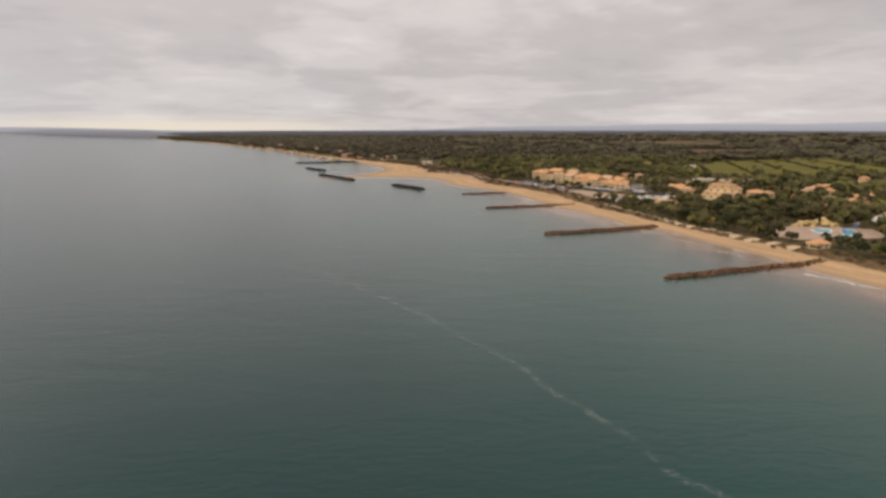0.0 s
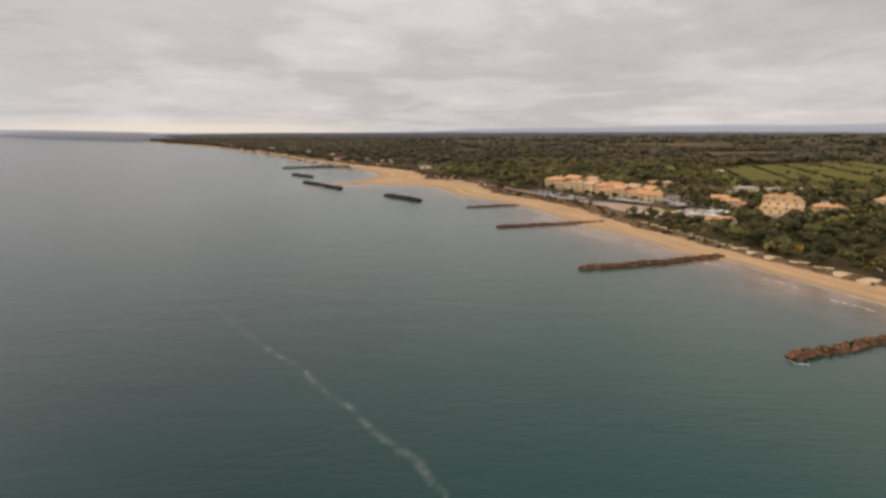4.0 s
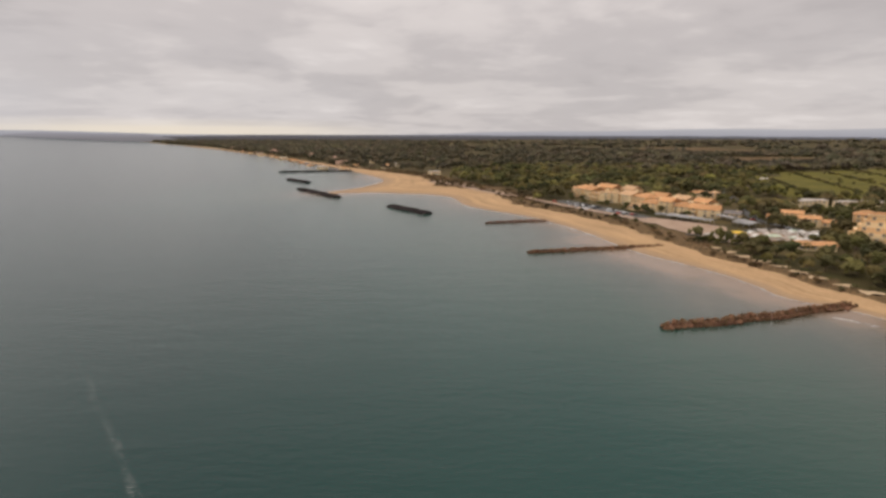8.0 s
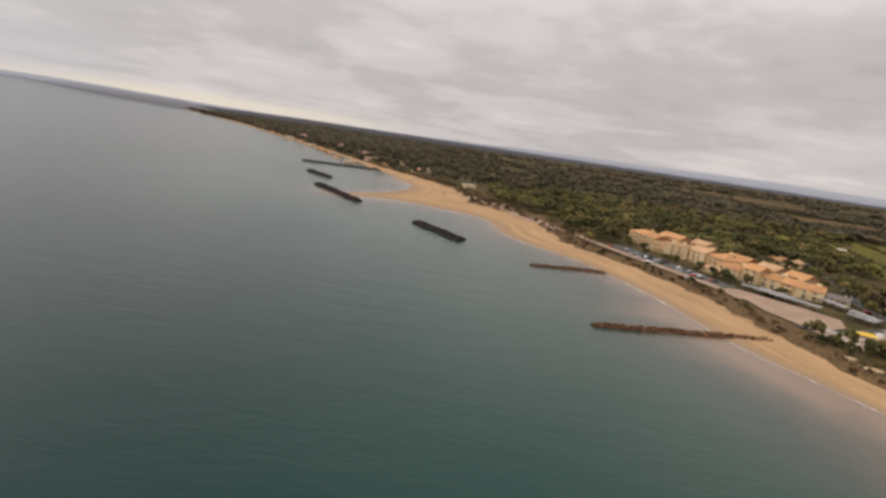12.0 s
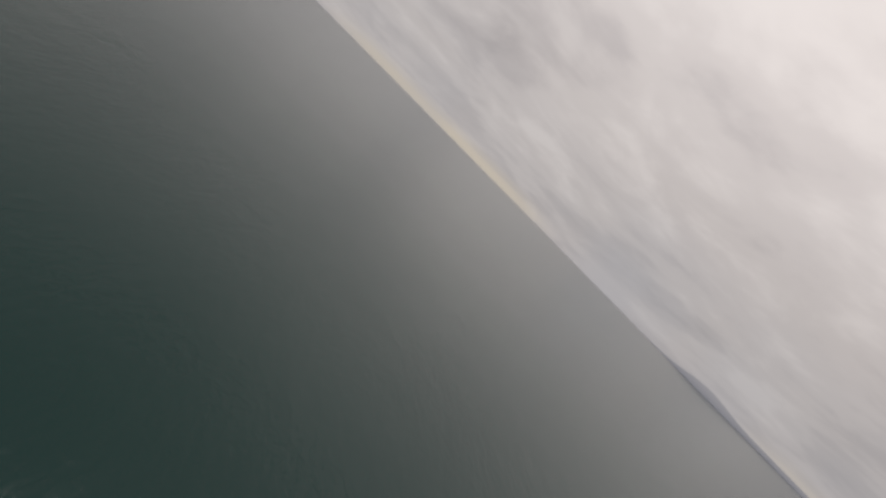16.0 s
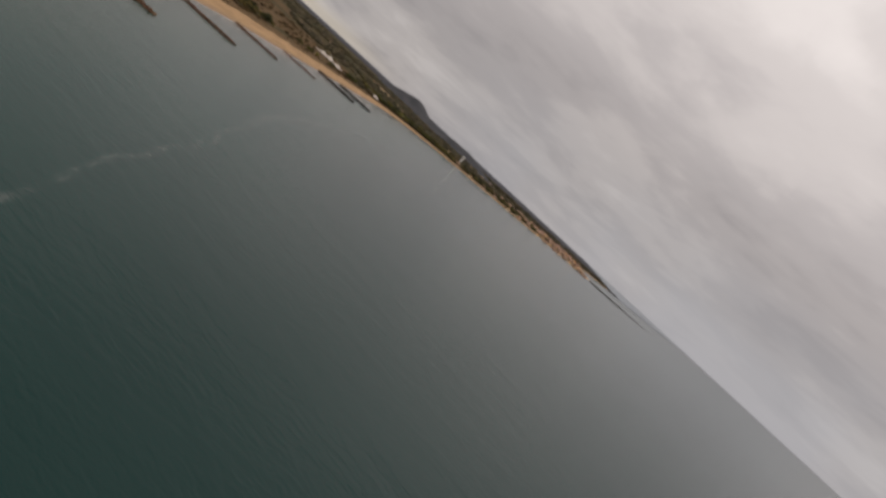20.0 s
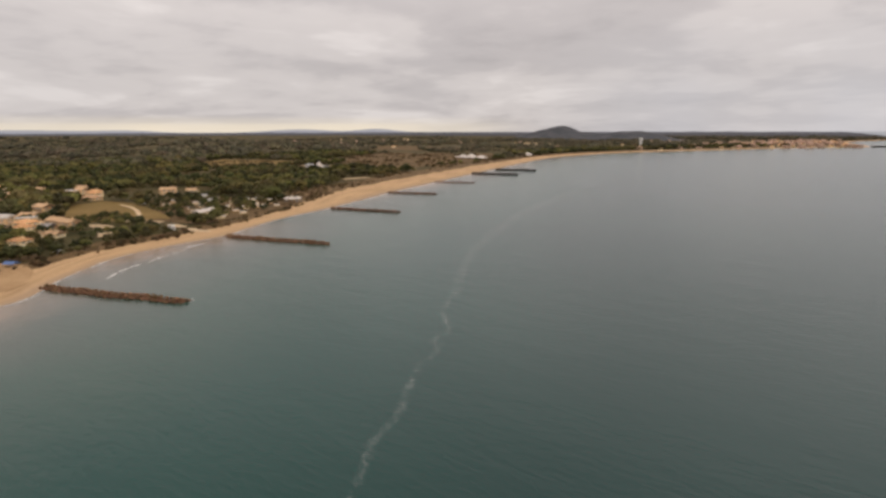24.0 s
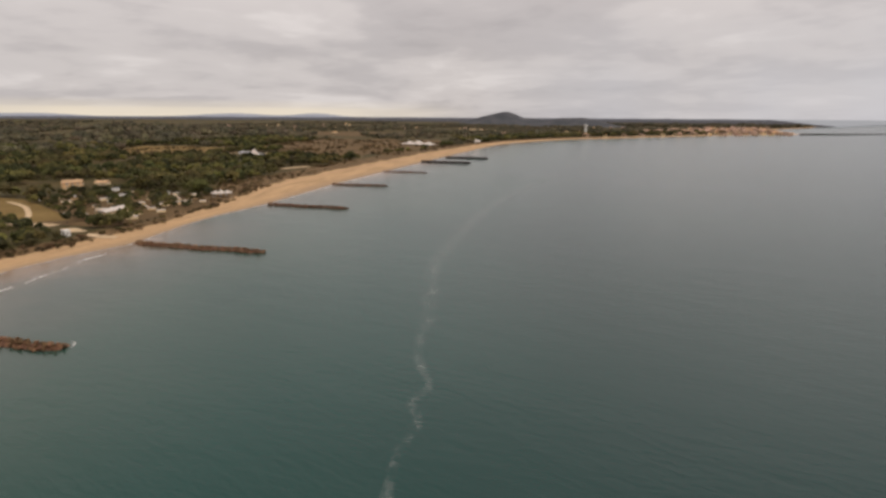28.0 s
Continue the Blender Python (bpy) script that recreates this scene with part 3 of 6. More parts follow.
M_LOWLAND = haze_glow_material("far_lowland_air", (0.088, 0.079, 0.08), 1.0, (0.15, 0.145, 0.16), 20.0, 52.0)
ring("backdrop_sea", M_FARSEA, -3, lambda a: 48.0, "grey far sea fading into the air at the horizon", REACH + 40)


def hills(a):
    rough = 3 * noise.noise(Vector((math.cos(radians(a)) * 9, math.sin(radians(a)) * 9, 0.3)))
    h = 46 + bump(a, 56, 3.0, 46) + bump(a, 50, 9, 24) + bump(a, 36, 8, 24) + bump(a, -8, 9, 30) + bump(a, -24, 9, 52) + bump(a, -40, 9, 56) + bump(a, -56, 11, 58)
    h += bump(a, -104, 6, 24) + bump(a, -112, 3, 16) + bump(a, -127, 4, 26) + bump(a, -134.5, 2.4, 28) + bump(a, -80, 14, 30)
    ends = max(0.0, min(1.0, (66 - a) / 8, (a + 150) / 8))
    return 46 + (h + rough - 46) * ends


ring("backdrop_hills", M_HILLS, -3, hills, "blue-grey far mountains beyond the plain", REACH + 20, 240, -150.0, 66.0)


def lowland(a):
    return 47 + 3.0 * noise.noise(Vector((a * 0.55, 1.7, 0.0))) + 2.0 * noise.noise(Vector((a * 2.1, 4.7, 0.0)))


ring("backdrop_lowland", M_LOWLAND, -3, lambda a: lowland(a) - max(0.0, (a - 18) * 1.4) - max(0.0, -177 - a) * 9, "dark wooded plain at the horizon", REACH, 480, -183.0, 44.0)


M_FARCOAST = haze_glow_material("far_coast_air", (0.20, 0.185, 0.195), 1.0, (0.30, 0.29, 0.32), 20.0, 60.0)


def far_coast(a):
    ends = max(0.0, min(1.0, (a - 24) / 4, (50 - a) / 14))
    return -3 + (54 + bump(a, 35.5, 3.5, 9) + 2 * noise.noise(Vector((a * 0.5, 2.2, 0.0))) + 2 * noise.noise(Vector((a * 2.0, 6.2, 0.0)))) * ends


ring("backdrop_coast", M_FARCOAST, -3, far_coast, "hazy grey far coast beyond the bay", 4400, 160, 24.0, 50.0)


# ---- groynes and breakwaters ----
def rock_mesh(seed, mat):
    rng = random.Random(seed)
    bm = bmesh.new()
    for _ in range(11):
        v = Vector((rng.gauss(0, 1), rng.gauss(0, 1), rng.gauss(0, 1))).normalized()
        bm.verts.new((v.x * rng.uniform(0.8, 1.1), v.y * rng.uniform(0.65, 0.9), v.z * rng.uniform(0.5, 0.75)))
    bmesh.ops.convex_hull(bm, input=bm.verts)
    bmesh.ops.delete(bm, geom=[v for v in bm.verts if not v.link_faces], context="VERTS")
    me = bpy.data.meshes.new("rock")
    bm.to_mesh(me)
    bm.free()
    me.materials.append(mat)
    return me


ROCKS = [rock_mesh(40 + i, M_ROCK) for i in range(9)]


def joined(name, items, mat, smooth=False):
    """Many small meshes, given as (verts, faces) arrays, as one mesh."""
    vs, fs, n = [], [], 0
    for v, f in items:
        vs.append(v)
        fs.append(f + n)
        n += len(v)
    return mesh_from(name, np.concatenate(vs), np.concatenate(fs), mat, smooth=smooth)


def tris_of(me):
    me.calc_loop_triangles()
    v = np.zeros(len(me.vertices) * 3)
    me.vertices.foreach_get("co", v)
    f = np.zeros(len(me.loop_triangles) * 3, int)
    me.loop_triangles.foreach_get("vertices", f)
    return v.reshape(-1, 3), f.reshape(-1, 3)


ROCK_TRIS = [tris_of(me) for me in ROCKS]


def turned(v, rng, size):
    q = Euler((rng.uniform(0, 6.3), rng.uniform(0, 6.3), rng.uniform(0, 6.3))).to_matrix()
    return v @ np.array(q).T * size


def groyne(tip, root, half, crest, label, category="groyne", group="groynes along the beach", name="groyne", single=0, mat=M_ROCKS, bend=1.5):
    """A mound of loose boulders from tip to root; the first `single` boulders are parts of their own, the rest one heap."""
    rng = random.Random(int(tip[0] * 7 + tip[1]))
    a, b = Vector((*tip, 0)), Vector((*root, 0))
    way, length = (b - a).normalized(), (b - a).length
    side = Vector((-way.y, way.x, 0))
    thing = new(name)
    thing.location = (*((a + b) / 2).xy, 0)
    tagged(thing, label, category, group)
    spots = []
    step = 1.6
    rows = max(3, round(2 * half / 1.45))
    for i in range(int(length / step)):
        s = (i + 0.5) * step
        taper = min(1.0, 0.55 + s / 9.0)
        sway = bend * math.sin(s / length * 3.0) + 0.6 * math.sin(s * 0.21)
        swell = 1 + 0.12 * math.sin(s * 0.33 + tip[0])
        for j in range(rows):
            u = (j + 0.5) / rows * 2 - 1
            w = u * half * taper * swell + rng.uniform(-0.35, 0.35) + sway
            p = a + way * (s + rng.uniform(-0.5, 0.5)) + side * w
            z = max(crest * taper * (1 - abs(u) ** 2.2) - 0.1, ground_z(p.x, p.y) + 0.05) + rng.uniform(-0.22, 0.18)
            spots.append((p.x, p.y, z, rng.uniform(0.75, 1.25)))
    order = list(range(len(spots)))
    rng.shuffle(order)
    heap = []
    mid = Vector(thing.location)
    for k, n in enumerate(order):
        x, y, z, size = spots[n]
        if k < single:
            ob = new("rock", ROCKS[rng.randrange(9)])
            ob.parent = thing
            ob.location = (x - mid.x, y - mid.y, z)
            ob.rotation_euler = (rng.uniform(0, 6.3), rng.uniform(0, 6.3), rng.uniform(0, 6.3))
            ob.scale = (size,) * 3
        else:
            v, f = ROCK_TRIS[rng.randrange(9)]
            heap.append((turned(v, rng, size) + (x - mid.x, y - mid.y, z), f))
    # the fill of smaller stones below
    n = max(6, int(length / 3))
    prof = [(-1.15, -1.6), (-0.6, crest * 0.35), (0, crest * 0.6), (0.6, crest * 0.35), (1.15, -1.6)]
    vs, fs = [], []
    for i in range(n + 1):
        s = length * i / n
        t = min(1.0, 0.5 + s / 9.0)
        sway = bend * math.sin(s / length * 3.0) + 0.6 * math.sin(s * 0.21)
        for u, z in prof:
            p = a + way * s + side * (u * half * t + sway) - mid
            vs.append((p.x, p.y, z * t + rng.uniform(-0.15, 0.15)))
    for i in range(n):
        for j in range(4):
            q = i * 5 + j
            fs += [(q, q + 1, q + 6), (q, q + 6, q + 5)]
    heap.append((np.array(vs), np.array(fs)))
    tagged(part_of("rubble", joined("rubble", heap, mat), mat, thing), kind="stuff")
    return thing


RUST = "groyne of rust-brown boulders running out from the sandy beach"
groyne((105, 257), (202, 288), 2.9, 1.5, RUST, single=270)
groyne((68, 370.6), (153, 399), 3.2, 1.7, "groyne of rust-brown boulders with a raised bend at its root", single=280, bend=-2.0)
groyne((38.3, 495.2), (121, 515), 2.7, 1.3, RUST, single=240)
groyne((21.1, 601.1), (70, 614.5), 2.2, 1.0, "short low groyne of dark brown boulders")
groyne((163.4, 128.3), (236, 158), 2.9, 1.5, "groyne of rust-brown boulders with white water at its tip", single=260)
groyne((210.6, 11.2), (287, 37), 2.9, 1.5, RUST, single=260)
groyne((270.2, -118.4), (336, -98), 2.7, 1.3, RUST)
groyne((332.2, -245.7), (388, -224), 2.6, 1.2, RUST)
groyne((376, -380), (431, -360), 2.3, 0.8, "low brown boulder groyne half under water")
DARKWALL = "detached breakwater of dark grey boulders lying off the beach"
for tip, root, half in (((-61.2, 697.8), (-24.5, 648.4), 6.0), ((-185.5, 852.9), (-123.3, 765.7), 6.5), ((-237, 989), (-197, 940), 6.0), ((400.2, -529.7), (474, -508), 6.0), ((421.9, -624), (492, -606), 6.0)):
    groyne(tip, root, half, 2.2, DARKWALL, "breakwater", "detached breakwaters", "breakwater", 0, M_DARK, 0.4)
groyne((-296, 1141), (-178, 1180), 4.5, 2.0, "long straight jetty of dark grey boulders", "jetty", "jetties", "jetty", 0, M_DARK, 0.4)
groyne((-420, -2790), (20, -2470), 11.0, 4.5, "long harbour jetty of dark rock in the distance", "jetty", "jetties", "jetty", 0, M_DARK, 0.4)


# ---- foam on the water ----
def ribbon(name, pts, widths, mat, label, lift=0.03, wiggle=0.0, seed=1, rounds=2):
    p = smooth_line(np.array([(x, y, w) for (x, y), w in zip(pts, widths)], float), rounds)
    out = [p[0]]
    for a, b in zip(p[:-1], p[1:]):
        n = max(1, int(np.hypot(*(b - a)[:2]) / 3.0))
        out += [a + (b - a) * i / n for i in range(1, n + 1)]
    p = np.array(out)
    d = np.gradient(p[:, :2], axis=0)
    d /= np.linalg.norm(d, axis=1)[:, None] + 1e-9
    nrm = np.c_[-d[:, 1], d[:, 0]]
    c = p[:, :2].copy()
    if wiggle:
        c += nrm * np.array([[wiggle * noise.noise(Vector((x * 0.05, y * 0.05, seed))) + wiggle * 0.5 * noise.noise(Vector((x * 0.17, y * 0.17, seed + 5)))] for x, y in c])
    vs, ed, fs = [], [], []
    for (x, y), (nx, ny), w in zip(c, nrm, p[:, 2]):
        w *= 1 + 0.45 * noise.noise(Vector((x * 0.08, y * 0.08, seed + 9)))
        for u, e in ((-1, 0.0), (-0.35, 0.8), (0.35, 0.8), (1, 0.0)):
            vs.append((x + nx * u * w, y + ny * u * w, lift))
            ed.append(e)
    for i in range(len(c) - 1):
        for j in range(3):
            q = 4 * i + j
            fs.append((q, q + 1, q + 5, q + 4))
    ends = max(1, len(c) // 8)
    ed = np.array(ed).reshape(-1, 4)
    fade = np.minimum(1, np.minimum(np.arange(len(c)), np.arange(len(c))[::-1]) / ends)
    ob = new(name, mesh_from(name, vs, fs, mat, {"edge": (ed * fade[:, None]).ravel()}))
    return tagged(ob, label, "foam", kind="stuff")


ribbon("drift_foam", [(-128, 352), (-96, 314), (-66, 277), (-48, 257), (-30, 234), (-10, 207), (5, 186), (20, 164), (30, 141), (44, 118), (47, 104), (56, 97), (53, 88), (68, 75), (78, 59), (99, 20), (121, -12), (148, -76), (183, -174), (207, -275), (224, -400), (232, -520), (230, -640)],
       [1.0, 1.1, 1.2, 1.3, 1.5, 1.5, 1.5, 1.6, 1.5, 1.5, 1.4, 1.8, 1.5, 1.7, 2.2, 3.4, 4.5, 5.5, 6, 7, 7, 7, 7], M_FOAM, "long thin line of white drift foam on the sea", 0.03, 1.6)
for k, (a, b, w) in enumerate((((176, 266), (192, 240), 2.6), ((158, 318), (166, 302), 0.9), ((150, 352), (157, 336), 0.7), ((136, 384), (148, 368), 0.9), ((229, 136), (250, 109), 1.3), ((250, 105), (263, 82), 1.2), ((268, 76), (276, 58), 1.0),
                               ((86, 560), (94, 545), 1.6))):
    mx, my = (a[0] + b[0]) / 2 + 1.5, (a[1] + b[1]) / 2 + 1.5
    ribbon("breaking_wave", [a, (mx, my), b], [w * 1.0, w * 1.5, w * 0.9], M_SURF, "white crest of a small wave breaking near the beach", 0.05, 1.2, 20 + k)
near_coast = [(x, y) for x, y, _ in SHORE if -700 < y < 1200]
ribbon("swash", [(x - 1.2, y - 0.4) for x, y in near_coast], [1.5 if y > -60 else 2.6 for _, y in near_coast], M_SWASH, "thin white edge of swash along the wet sand", 0.06, 1.5, 61)
for tip in ((107, 257), (165, 128)):
    ribbon("tip_foam", [(tip[0] + 2, tip[1] - 4), (tip[0] - 1.8, tip[1] - 2.6), (tip[0] - 2.6, tip[1] + 1)], [0.5, 0.7, 0.4], M_SURF, "white water washing round the end boulders", 0.05, 0.8, tip[0])


# ---- fields, tracks and paved ground ----
def patch(name, pts, mat, label, category, lift=0.12, step=14.0, ragged=0.0):
    """A piece of ground laid on the land, inside the given corners."""
    p = np.array(pts, float)
    bm = bmesh.new()
    rim = []
    for a, b in zip(p, np.roll(p, -1, 0)):
        n = max(1, int(np.linalg.norm(b - a) / step))
        rim += [a + (b - a) * i / n for i in range(n)]
    mid = p.mean(0)
    rim = np.array([q + (q - mid) * (0.05 * noise.noise(Vector((q[0] * 0.07, q[1] * 0.07, 2.0))) + ragged * noise.noise(Vector((q[0] * 0.017, q[1] * 0.017, 5.0)))) for q in rim])
    rings = [rim]
    for k in (0.75, 0.5, 0.25):
        rings.append(mid + (rim - mid) * k)
    rows = [[bm.verts.new((x, y, z + lift)) for (x, y), z in zip(r, land_height(r[:, 0], r[:, 1]))] for r in rings]
    n = len(rim)
    for r0, r1 in zip(rows[:-1], rows[1:]):
        for i in range(n):
            bm.faces.new((r0[i], r0[(i + 1) % n], r1[(i + 1) % n], r1[i]))
    bm.faces.new(rows[-1])
    bmesh.ops.recalc_face_normals(bm, faces=bm.faces)
    me = bpy.data.meshes.new(name)
    bm.to_mesh(me)
    bm.free()
    me.materials.append(mat)
    return tagged(new(name, me), label, category, kind="structure")


def lane(name, pts, width, mat, label, lift=0.2):
    p = smooth_line(np.array(pts, float))
    d = np.gradient(p, axis=0)
    d /= np.linalg.norm(d, axis=1)[:, None]
    nrm = np.c_[-d[:, 1], d[:, 0]] * width / 2
    e = np.concatenate([p + nrm, p - nrm])
    n = len(p)
    z = np.tile(np.maximum(land_height(e[:n, 0], e[:n, 1]), land_height(e[n:, 0], e[n:, 1])), 2)
    return tagged(new(name, mesh_from(name, np.c_[e, z + lift], [(i, i + 1, n + i + 1, n + i) for i in range(n - 1)], mat)), label, "road", kind="structure")


FIELDS = [
    ([(345, 760), (480, 740), (740, 900), (860, 1250), (570, 1170), (420, 1000)], M_FIELD, "yellow-green vineyard on the plain behind the trees"),
    ([(455, 620), (620, 640), (700, 780), (520, 720)], M_FIELD, "green field bordered by dark hedges"),
    ([(430, 470), (560, 470), (640, 580), (470, 590)], M_FIELD2, "dry grass field among trees"),
    ([(620, 1400), (900, 1500), (1000, 1800), (700, 1750)], M_FIELD3, "brown dry field far on the plain"),
    ([(1000, 900), (1400, 950), (1500, 1300), (1100, 1250)], M_FIELD, "far green vineyard on the plain"),
    ([(900, 500), (1200, 520), (1250, 700), (930, 680)], M_FIELD3, "brown ploughed field on the plain"),
    ([(1500, 1700), (2100, 1700), (2100, 2200), (1600, 2300)], M_FIELD2, "pale stubble field far away"),
    ([(700, 2200), (1200, 2300), (1100, 2700), (650, 2650)], M_FIELD3, "brown field far up the coast"),
    ([(420, 90), (470, 74), (529, 49), (540, 15), (500, 8), (454, 14), (376, 30), (392, 58)], M_FIELD2, "dry olive-brown meadow behind the beach"),
    ([(600, -520), (760, -480), (1000, -700), (1120, -1000), (800, -1080), (640, -820)], M_FIELD3, "brown heath and salt meadow behind the beach"),
    ([(800, -360), (1000, -300), (1180, -480), (950, -560)], M_FIELD2, "dry grassland beyond the wood"),
    ([(1100, -1200), (1500, -1150), (1600, -1500), (1150, -1500)], M_FIELD3, "brown open land far down the coast"),
    ([(1150, 100), (1500, 60), (1600, 300), (1200, 330)], M_FIELD2, "pale dry field inside the woods"),
    ([(620, 235), (760, 215), (800, 330), (650, 340)], M_FIELD, "small green field inside the woods"),
]
for pts, mat, label in FIELDS:
    patch("field", pts, mat, label, "field", 0.25, 14.0, 0.05 if pts[0] == (420, 90) else 0.4)
patch("car_park", [(92, 722), (108, 676), (139, 612), (152, 616), (134, 664), (110, 724)], M_ASPH, "grey asphalt car park behind the dunes", "car park", 0.45)
patch("plaza", [(141, 612), (151, 614), (176, 586), (186, 570), (178, 552), (160, 541), (150, 544), (143, 566)], M_PAVE, "pale paved promenade square behind the dunes", "square", 0.5)
patch("market_ground", [(152, 536), (176, 548), (218, 552), (214, 520), (188, 508), (162, 515)], M_PAVE, "pale trampled ground of the market stalls", "square", 0.45)
patch("pool_deck", [(206, 352), (216, 336), (240, 336), (276, 342), (290, 372), (262, 386), (232, 382), (214, 372)], M_PAVE, "pale terrace round the swimming pools", "terrace", 0.4)
patch("camp_ground", [(388, 48), (330, 30), (352, -52), (398, -92), (516, -66), (506, -8), (450, 10)], M_FIELD3, "bare brown ground of the camp site", "camp site", 0.2)
lane("track", [(495, 20), (462, 22), (430, 32), (405, 42), (394, 54)], 3.4, M_TRACK, "curving sandy track across the dry meadow", 0.4)
lane("track", [(398, 58), (380, 52), (362, 45)], 9.0, M_TRACK, "pale sandy lane beside the meadow", 0.4)
for n, pts in enumerate(([(396, 82), (384, 74), (366, 74), (368, 82), (382, 86)], [(350, 48), (344, 41), (328, 42), (332, 49)], [(318, 47), (306, 36), (303, 40), (312, 50)], [(310, 116), (318, 104), (312, 84), (303, 84), (298, 108)],
                         [(404, 122), (398, 112), (362, 114), (358, 124), (380, 128)], [(304, 156), (312, 148), (300, 138), (290, 150)], [(288, 150), (296, 132), (288, 128), (276, 150)], [(440, 96), (428, 92), (414, 98), (424, 106)], [(352, 92), (346, 80), (330, 84), (336, 98)])):
    patch("sand_patch", pts, (M_TRACK, M_FIELD3)[n in (3, 5, 6)], "bare sandy ground among bushes behind the beach", "sand", 0.3, 5.0)
patch("sand_patch", [(-24, 946), (20, 884), (48, 806), (72, 752), (60, 752), (36, 802), (10, 862), (-36, 934)], M_PAVE, "pale sandy strip with dry grass behind the dune", "sand", 0.3, 10.0)
patch("bare_sand", [(300, 161), (286, 154), (268, 153), (248, 161), (238, 172), (250, 177), (266, 174), (284, 169)], M_BARE, "bare orange-brown sand at the root of the groyne", "sand", 0.22, 6.0, 0.25)
lane("path", [(252, 246), (258, 226), (259, 206), (262, 188), (270, 172)], 2.6, M_TRACK, "sandy path behind the beach", 0.45)
lane("road", [(146, 541), (160, 538), (178, 548), (200, 560), (216, 566)], 3.0, M_ASPH, "dark road between the square and the market", 0.62)
lane("road", [(210, 500), (232, 560), (222, 610), (262, 690), (300, 820), (380, 1000)], 7.0, M_ASPH, "narrow asphalt road inland from the square", 0.4)
lane("road", [(300, 196), (350, 152), (420, 132), (560, 80), (760, 40)], 6.0, M_ASPH, "village street between the houses", 0.4)
lane("promenade", [(72, 744), (102, 677), (120, 642), (138, 607), (141, 586)], 8.5, M_PAVE, "pale promenade along the dunes", 0.5)
CLEAR_Y = [300, 315, 326, 337, 350, 362, 371, 384, 416, 424, 443, 462, 491, 505]
CLEAR_X = [206, 199, 194, 187, 184, 182, 178, 171, 163, 160, 157, 152, 145, 141]
for k in range(17):
    y = 499.2 - k * 11.6
    x = float(np.interp(y, CLEAR_Y, CLEAR_X)) + 0.5
    w = 2.6 + 0.4 * ((k * 7) % 3)
    patch("sand_patch", [(x - 3, y - w), (x + 4, y - w * 0.85), (x + 6.5, y), (x + 4, y + w * 0.85), (x - 2.5, y + w), (x - 4, y)], M_TRACK, "pale sand clearing among the dune scrub", "sand", 0.3, 2.0)


# ---- trees ----
def clump(rng, flat=0.7):
    v = np.array([(1, 0, 0), (-1, 0, 0), (0, 1, 0), (0, -1, 0), (0, 0, flat), (0, 0, -flat)], float)
    v *= np.array([[rng.uniform(0.6, 1.3)] for _ in range(6)])
    f = np.array([(0, 2, 4), (2, 1, 4), (1, 3, 4), (3, 0, 4), (2, 0, 5), (1, 2, 5), (3, 1, 5), (0, 3, 5)])
    return turned(v, rng, 1.0), f


def crown_mesh(seed, mat, radius, high, base, lobes, clumps, size, name="crown"):
    """A crown of many small leaf clumps gathered in lobes round the limbs."""
    rng = random.Random(seed)
    items = []
    mids = []
    for i in range(lobes):
        a = 6.283 * i / lobes + rng.uniform(-0.4, 0.4)
        r = radius * rng.uniform(0.15, 0.62)
        mids.append((r * math.cos(a), r * math.sin(a), base + high * rng.uniform(0.25, 0.85), radius * rng.uniform(0.38, 0.6)))
    for k in range(clumps):
        mx, my, mz, mr = mids[k % lobes]
        d = Vector((rng.gauss(0, 1), rng.gauss(0, 1), rng.gauss(0, 0.8) + 0.25)).normalized() * mr * rng.uniform(0.45, 1.05)
        v, f = clump(rng)
        items.append((v * size * rng.uniform(0.65, 1.35) + (mx + d.x, my + d.y, mz + d.z * high / radius * 0.5), f))
    return joined(name, items, mat)


def trunk_mesh(seed, high, radius, lean=0.6):
    rng = random.Random(seed)
    bm = bmesh.new()
    p = Vector((0, 0, -0.4))
    q = Vector((rng.uniform(-lean, lean), rng.uniform(-lean, lean), high * 0.55))
    tube(bm, p, q, radius, radius * 0.65, 7)
    for _ in range(4):
        e = q + Vector((rng.uniform(-1, 1), rng.uniform(-1, 1), 0.7)).normalized() * high * 0.38
        tube(bm, q - Vector((0, 0, rng.uniform(0, high * 0.12))), e, radius * 0.45, radius * 0.15, 5)
    me = bpy.data.meshes.new("trunk")
    bm.to_mesh(me)
    bm.free()
    me.materials.append(M_BARK)
    return me


def tree(seed, kind):
    high, radius, mat, label, cat = {
        "pine": (8.5, 4.2, M_LEAF, "dark green umbrella pine with a broad uneven crown", "tree"),
        "tall": (11.0, 3.6, M_LEAF, "tall dark green tree with a ragged crown", "tree"),
        "tamarisk": (5.0, 3.4, M_LEAF2, "low olive-green tamarisk with a loose crown", "tree"),
        "gold": (7.0, 2.0, M_GOLD, "slender tree with yellow autumn leaves", "tree"),
        "bush": (2.2, 2.0, M_SCRUB, "low brown-green bush growing on the dune", "bush"),
        "bush2": (2.6, 2.3, M_LEAF2, "low green bush behind the dunes", "bush")}[kind]
    t = new("bush" if "bush" in kind else "tree")
    tagged(t, label, cat, {"bush": "bushes on the dunes", "bush2": "bushes on the dunes"}.get(kind, "trees behind the beach"))
    part_of("trunk", trunk_mesh(seed, high, 0.09 * radius if "bush" not in kind else 0.12), M_BARK, t)
    part_of("crown", crown_mesh(seed + 1, mat, radius, high * 0.55, high * 0.38, 7 if "bush" not in kind else 5, 130 if "bush" not in kind else 46, radius * 0.27), mat, t)
    return t


